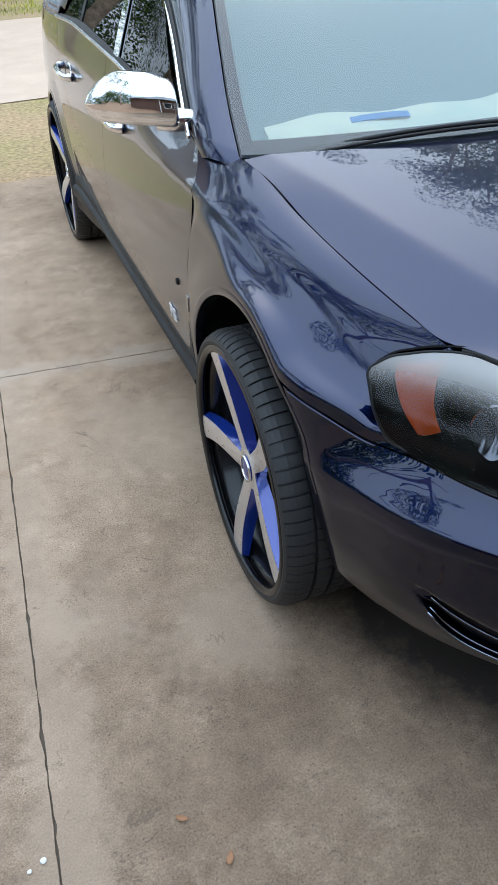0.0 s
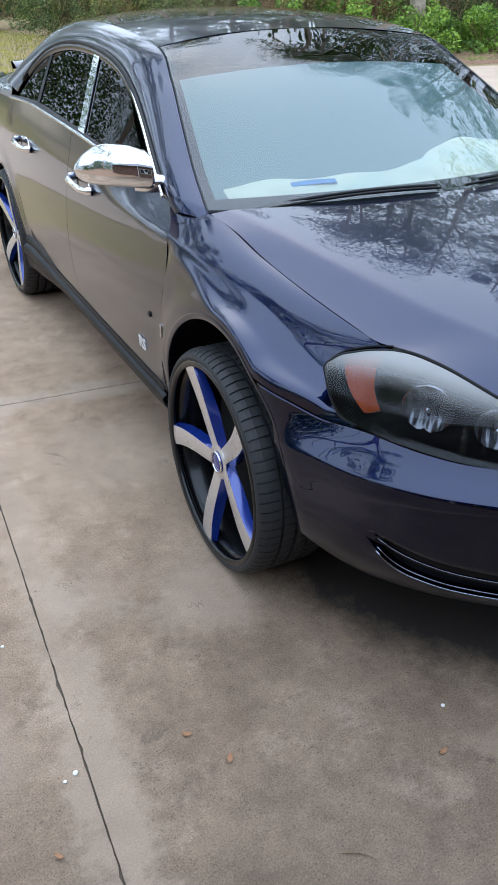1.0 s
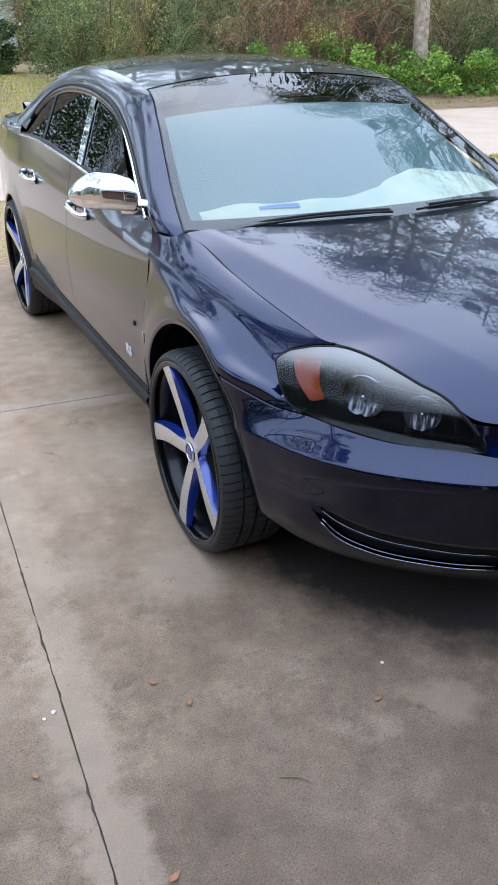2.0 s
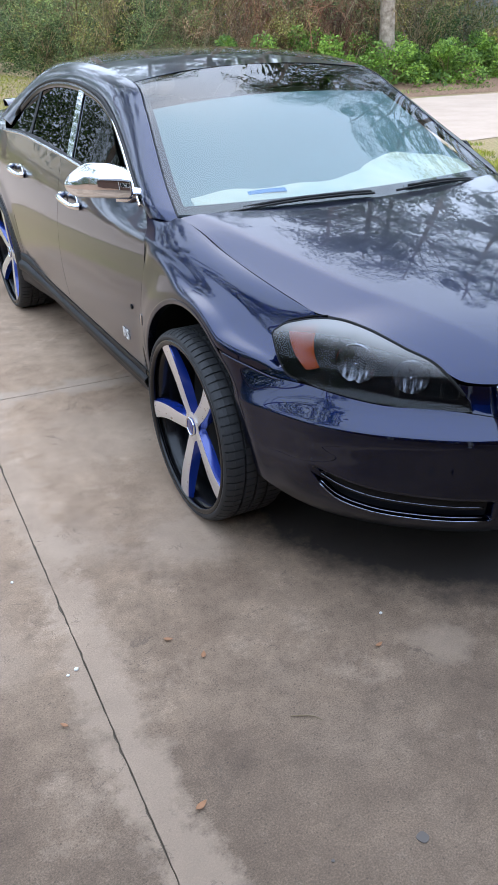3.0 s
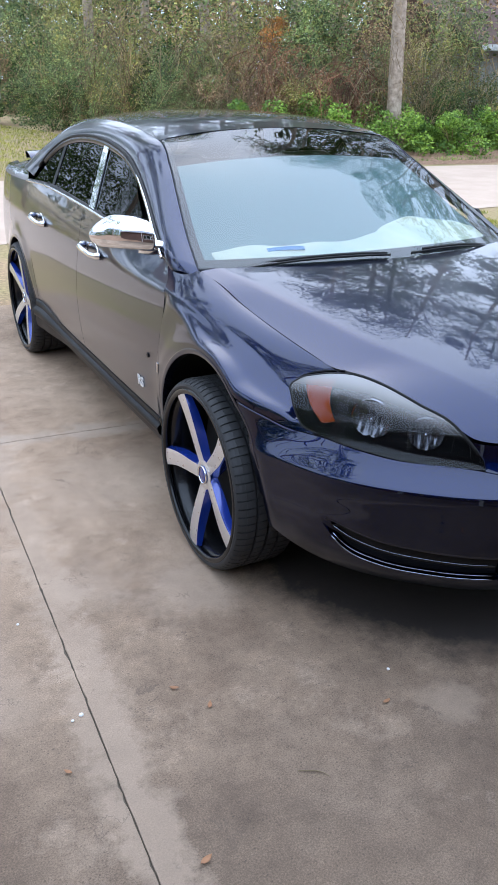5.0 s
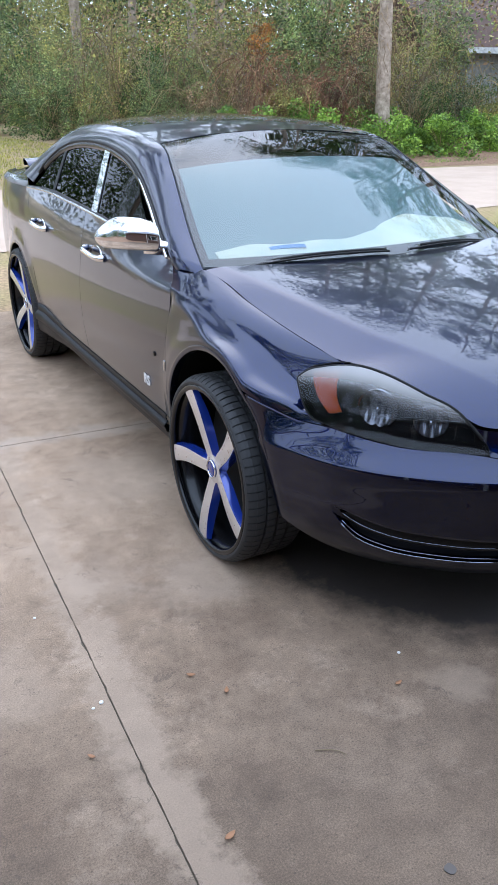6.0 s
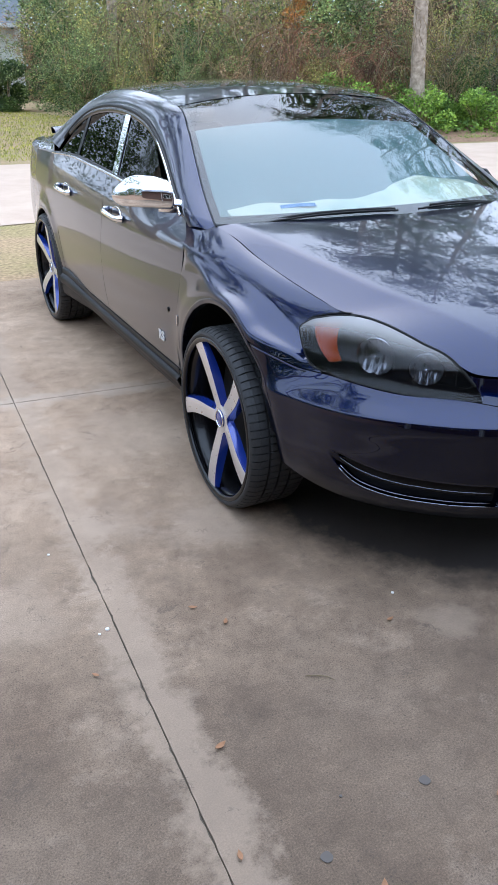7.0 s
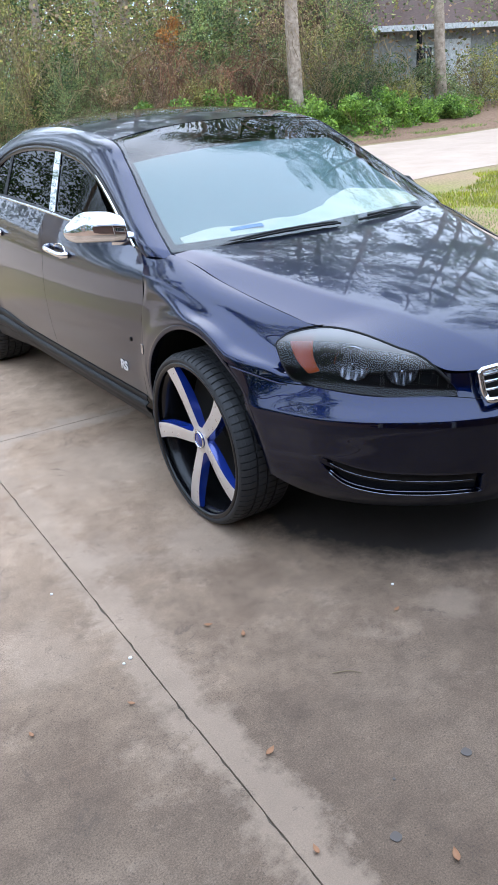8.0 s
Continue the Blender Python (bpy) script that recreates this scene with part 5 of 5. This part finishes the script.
for name, clumps, size, n, r in (("far_wood", ring(420, 40, 60, 20, 10, 95), 0.45, 80000, 3.2), ("far_wood", ring(300, 24, 34, 15, 95, 230), 0.42, 28000, 2.4), ("far_wood", ring(260, 24, 38, 11, 230, 290), 0.42, 28000, 2.2), ("far_wood", ring(170, 30, 42, 14, 290, 353), 0.145, 190000, 2.0), ("far_wood", ring(150, 53, 64, 24, -9, 12), 0.38, 34000, 3.0)):
    pts = blob_points(clumps, np.tile((r, r, r * 0.85), (len(clumps), 1)), n)
    pts[:, 2] = np.abs(pts[:, 2])
    tagged(leaves(pts, size, leaf_dark, name), "far trees closing the view all round", "wood", kind="stuff")
# dry yard beside the driveway
yard = [[(-34.0, y, -0.026), (-13.0 + 0.4 * math.sin(y), y, -0.026), (-9.0, y, -0.02), (-4.62, y, -0.018)] for y in np.linspace(-9, 6.2, 30)]
tagged(sheet("side_yard", yard, litter, thick=0.0, out=(0, 0, 1)), "dry brown yard strewn with dead leaves", "ground", kind="structure")
# leaf litter bank under the wood
bank = [[(x, edge_y(x) - 0.9, -0.024), (x, edge_y(x) - 0.3, 0.05), (x, edge_y(x) + 1.0, 0.16), (x, edge_y(x) + 8, 0.2)] for x in np.linspace(7.2, 60, 60)]
tagged(sheet("bank", bank, litter, thick=0.0, out=(0, 0, 1)), "bank of red-brown leaf litter", "bank", kind="structure")
# tufts at the road's edge and grass on the lawn
def blades(count, x0, x1, y0, y1, size, name, label, keep, mat=grass_mat):
    q = np.stack([rng.uniform(x0, x1, count), rng.uniform(y0, y1, count), np.full(count, -0.03)], 1)
    q = q[[keep(x, y) for x, y in q[:, :2]]]
    n = len(q)
    a = rng.uniform(0, 2 * math.pi, n)
    side = np.stack([np.cos(a), np.sin(a), np.zeros(n)], 1) * size * 0.10
    lean = np.stack([rng.normal(0, 0.35, n), rng.normal(0, 0.35, n), rng.uniform(0.6, 1.1, n)], 1) * size
    v = np.stack([q - side, q + side, q + lean], 1).reshape(-1, 3)
    data = bpy.data.meshes.new(name)
    data.from_pydata(v.tolist(), [], np.arange(3 * n).reshape(n, 3).tolist())
    return tagged(finish(name, data, mat), label, "grass", kind="stuff")


def tufty(x, y):
    return noise.noise(Vector((x * 0.7, y * 0.7, 3.0))) + 0.5 * noise.noise(Vector((x * 2.3, y * 2.3, 1.0))) > 0.02 + (0.55 if x < 3 and y > 3 else 0.0)


blades(60000, -4, 14, 3.6, 6.8, 0.06, "grass", "short patchy grass beside the driveway", lambda x, y: tufty(x, y) and (y > 4.05 or x > 3.5))
blades(90000, 3.6, 14, -1.0, 6.6, 0.032, "grass", "short green grass beside the driveway", lambda x, y: y < 5.6 or tufty(x, y), green_grass)
blades(80000, -6, 8, 13.2, 38, 0.06, "grass", "yellow-green lawn across the road", lambda x, y: y < edge_y(max(x, 3.5)) - 0.5)
blades(26000, 5, 26, 12.2, 13.8, 0.12, "grass", "green tufts along the road's edge", lambda x, y: noise.noise(Vector((x * 1.4, y * 0.8, 5.0))) > -0.15 and abs(y - edge_y(x) + 0.15) < 0.42, leaf_bright)


# ---- houses ----
def gable(name, label, x0, x1, y0, y1, eave, ridge, wall_mat, roof_mat, over=0.5):
    home = tagged(new(name), label, "house")
    bm = bmesh.new()
    box(bm, x0, x1, y0, y1, -0.03, eave)
    part("wall", bm, wall_mat, home)
    bm = bmesh.new()
    ym = (y0 + y1) / 2
    for lo in (eave - 0.04, ):
        vs = [bm.verts.new(c) for c in ((x0 - over, y0 - over, lo), (x1 + over, y0 - over, lo), (x1 + over, ym, ridge), (x0 - over, ym, ridge), (x0 - over, y1 + over, lo), (x1 + over, y1 + over, lo))]
        for f in ((0, 1, 2, 3), (3, 2, 5, 4), (0, 3, 4), (1, 5, 2), (0, 4, 5, 1)):
            bm.faces.new([vs[k] for k in f])
    part("roof", bm, roof_mat, home)
    bm = bmesh.new()
    box(bm, x0 - over, x1 + over, y0 - over - 0.03, y0 - over, eave - 0.14, eave + 0.02)
    part("fascia", bm, white_wall, home, "white painted fascia")
    return home


def window(home, x, y, z0, z1, w):
    bm = bmesh.new()
    for a0, a1, b0, b1 in ((x - w / 2, x + w / 2, z0 - 0.06, z0), (x - w / 2, x + w / 2, z1, z1 + 0.06), (x - w / 2 - 0.06, x - w / 2, z0 - 0.06, z1 + 0.06), (x + w / 2, x + w / 2 + 0.06, z0 - 0.06, z1 + 0.06), (x - 0.02, x + 0.02, z0, z1)):
        box(bm, a0, a1, y - 0.05, y + 0.02, b0, b1)
    frame_ob = part("window", bm, white_wall, home)
    bm = bmesh.new()
    box(bm, x - w / 2, x + w / 2, y - 0.02, y - 0.005, z0, z1)
    part("pane", bm, dark_window, frame_ob)


across_road = gable("house", "low grey house behind the wood with rusty brown roof", 16.4, 28, 18.2, 25, 2.62, 4.3, grey_wall, brown_roof, 0.6)
for x in (18.6, 23.5):
    window(across_road, x, 18.2, 0.9, 2.0, 0.5)
bm = bmesh.new()
box(bm, 19.1, 20.6, 18.12, 18.2, 0.2, 2.2)
part("door_panel", bm, white_wall, across_road, "pale grey door panel")
for x in (17.9, 22.2):
    bm = bmesh.new()
    box(bm, x - 0.06, x + 0.06, 17.7, 17.82, -0.03, 2.5)
    part("porch_post", bm, dark_window, across_road, "dark porch post")
far_house = gable("house", "white house with grey shingle roof beyond the lawn", -8, 6.6, 41, 48, 3.25, 5.4, white_wall, grey_roof, 0.5)
for x in (6.55, 3.5):
    bm = bmesh.new()
    box(bm, x - 0.12, x + 0.12, 40.65, 40.89, -0.03, 3.15)
    part("porch_post", bm, white_wall, far_house)
window(far_house, 5.1, 41, 0.9, 2.3, 1.0)
round_hedge = bush("bush", 3.95, 30.5, 1.7, 1.7, "round clipped dark green hedge on the lawn", leaf_dark, 0.085, 15000, 4)
near_house = gable("house", "low house in shade behind the driveway", -11, 9, -14.6, -4.3, 2.9, 7.2, brick_wall, grey_roof, 0.6)
for x in (-4.2, -1.6, 2.2):
    bm = bmesh.new()
    box(bm, x - 0.07, x + 0.07, -3.98, -3.84, -0.03, 2.8)
    part("porch_post", bm, white_wall, near_house)
window(near_house, -3.0, -4.28, 0.9, 2.1, 1.4)
window(near_house, 0.6, -4.28, 0.9, 2.1, 1.2)


# ---- leaves and bits on the driveway ----
def fallen_leaf(x, y, size, turn):
    verts, faces = [], []
    n = 7
    for k in range(n):
        f = k / (n - 1)
        half = 0.26 * size * math.sin(math.pi * f) ** 0.8 * (1 - 0.3 * f)
        lift = 0.004 + 0.10 * size * (2 * f - 1) ** 2
        verts += [(size * (f - 0.5), -half, lift + 0.06 * size), (size * (f - 0.5), 0, lift), (size * (f - 0.5), half, lift + 0.08 * size)]
    for k in range(n - 1):
        for j in range(2):
            a = 3 * k + j
            faces.append((a, a + 1, a + 4, a + 3))
    ob = raw("fallen_leaf", verts, faces, dry_leaf, smooth=True)
    ob.matrix_basis = pose(x, y, 0.002, 0, 0, turn)
    s = ob.modifiers.new("thickness", "SOLIDIFY")
    s.thickness = 0.0008
    return tagged(ob, "curled orange-brown dead leaf on the concrete", "leaf", "leaves on the driveway")


for x, y, size, turn in ((-1.407, -1.236, 0.045, 20), (-1.189, -0.777, 0.038, 60), (-1.622, -0.839, 0.032, 130), (-1.254, -0.665, 0.036, -30), (-0.72, -0.99, 0.035, 10), (-1.495, -1.545, 0.036, 80), (-1.251, -1.747, 0.048, 60), (-0.86, -1.66, 0.05, 15), (-1.903, -0.776, 0.032, 100)):
    fallen_leaf(x, y, size * 0.8, turn)
stick = [(-1.042 + dx, -1.120 + dy, 0.005 + 0.003 * math.sin(9 * dx)) for dx, dy in ((-0.040, 0.022), (-0.020, 0.012), (0.0, 0.002), (0.015, -0.012), (0.026, -0.032))]
tagged(raw("twig", *tube(stick, [0.0011, 0.0015, 0.0015, 0.0012, 0.0007], 6), twig_mat), "thin curved dry twig on the concrete", "twig")


def pebble(x, y, size, mat, label):
    bm = bmesh.new()
    bmesh.ops.create_icosphere(bm, subdivisions=2, radius=size)
    for v in bm.verts:
        v.co *= 1 + 0.25 * noise.noise(v.co * 60 + Vector((x * 9, y * 9, 0)))
        v.co.z *= 0.6
    ob = part("pebble", bm, mat, smooth=True)
    ob.location = (x, y, size * 0.5)
    return tagged(ob, label, "pebble", "pebbles on the driveway")


pale_stone = material("pale_stone", (0.7, 0.68, 0.64), 0.8)
dark_spot = material("dark_gum_spot", (0.10, 0.085, 0.075), 0.9)
for x, y, r in ((-1.532, -0.648, 0.007), (-0.629, -0.873, 0.006), (-1.56, -0.66, 0.005), (-1.60, -0.15, 0.005)):
    pebble(x, y, r, pale_stone, "small white pebble on the concrete")
for x, y, r in ((-1.001, -1.549, 0.014), (-1.323, -1.628, 0.014), (-1.21, -1.50, 0.004)):
    bm = bmesh.new()
    bmesh.ops.create_circle(bm, cap_ends=True, segments=18, radius=r)
    for v in bm.verts:
        v.co *= 1 + 0.3 * noise.noise(v.co * 70)
    bmesh.ops.solidify(bm, geom=bm.faces[:], thickness=0.002)
    ob = part("gum_spot", bm, dark_spot)
    ob.location = (x, y, 0.003)
    tagged(ob, "flat dark spot of old gum on concrete", "spot")
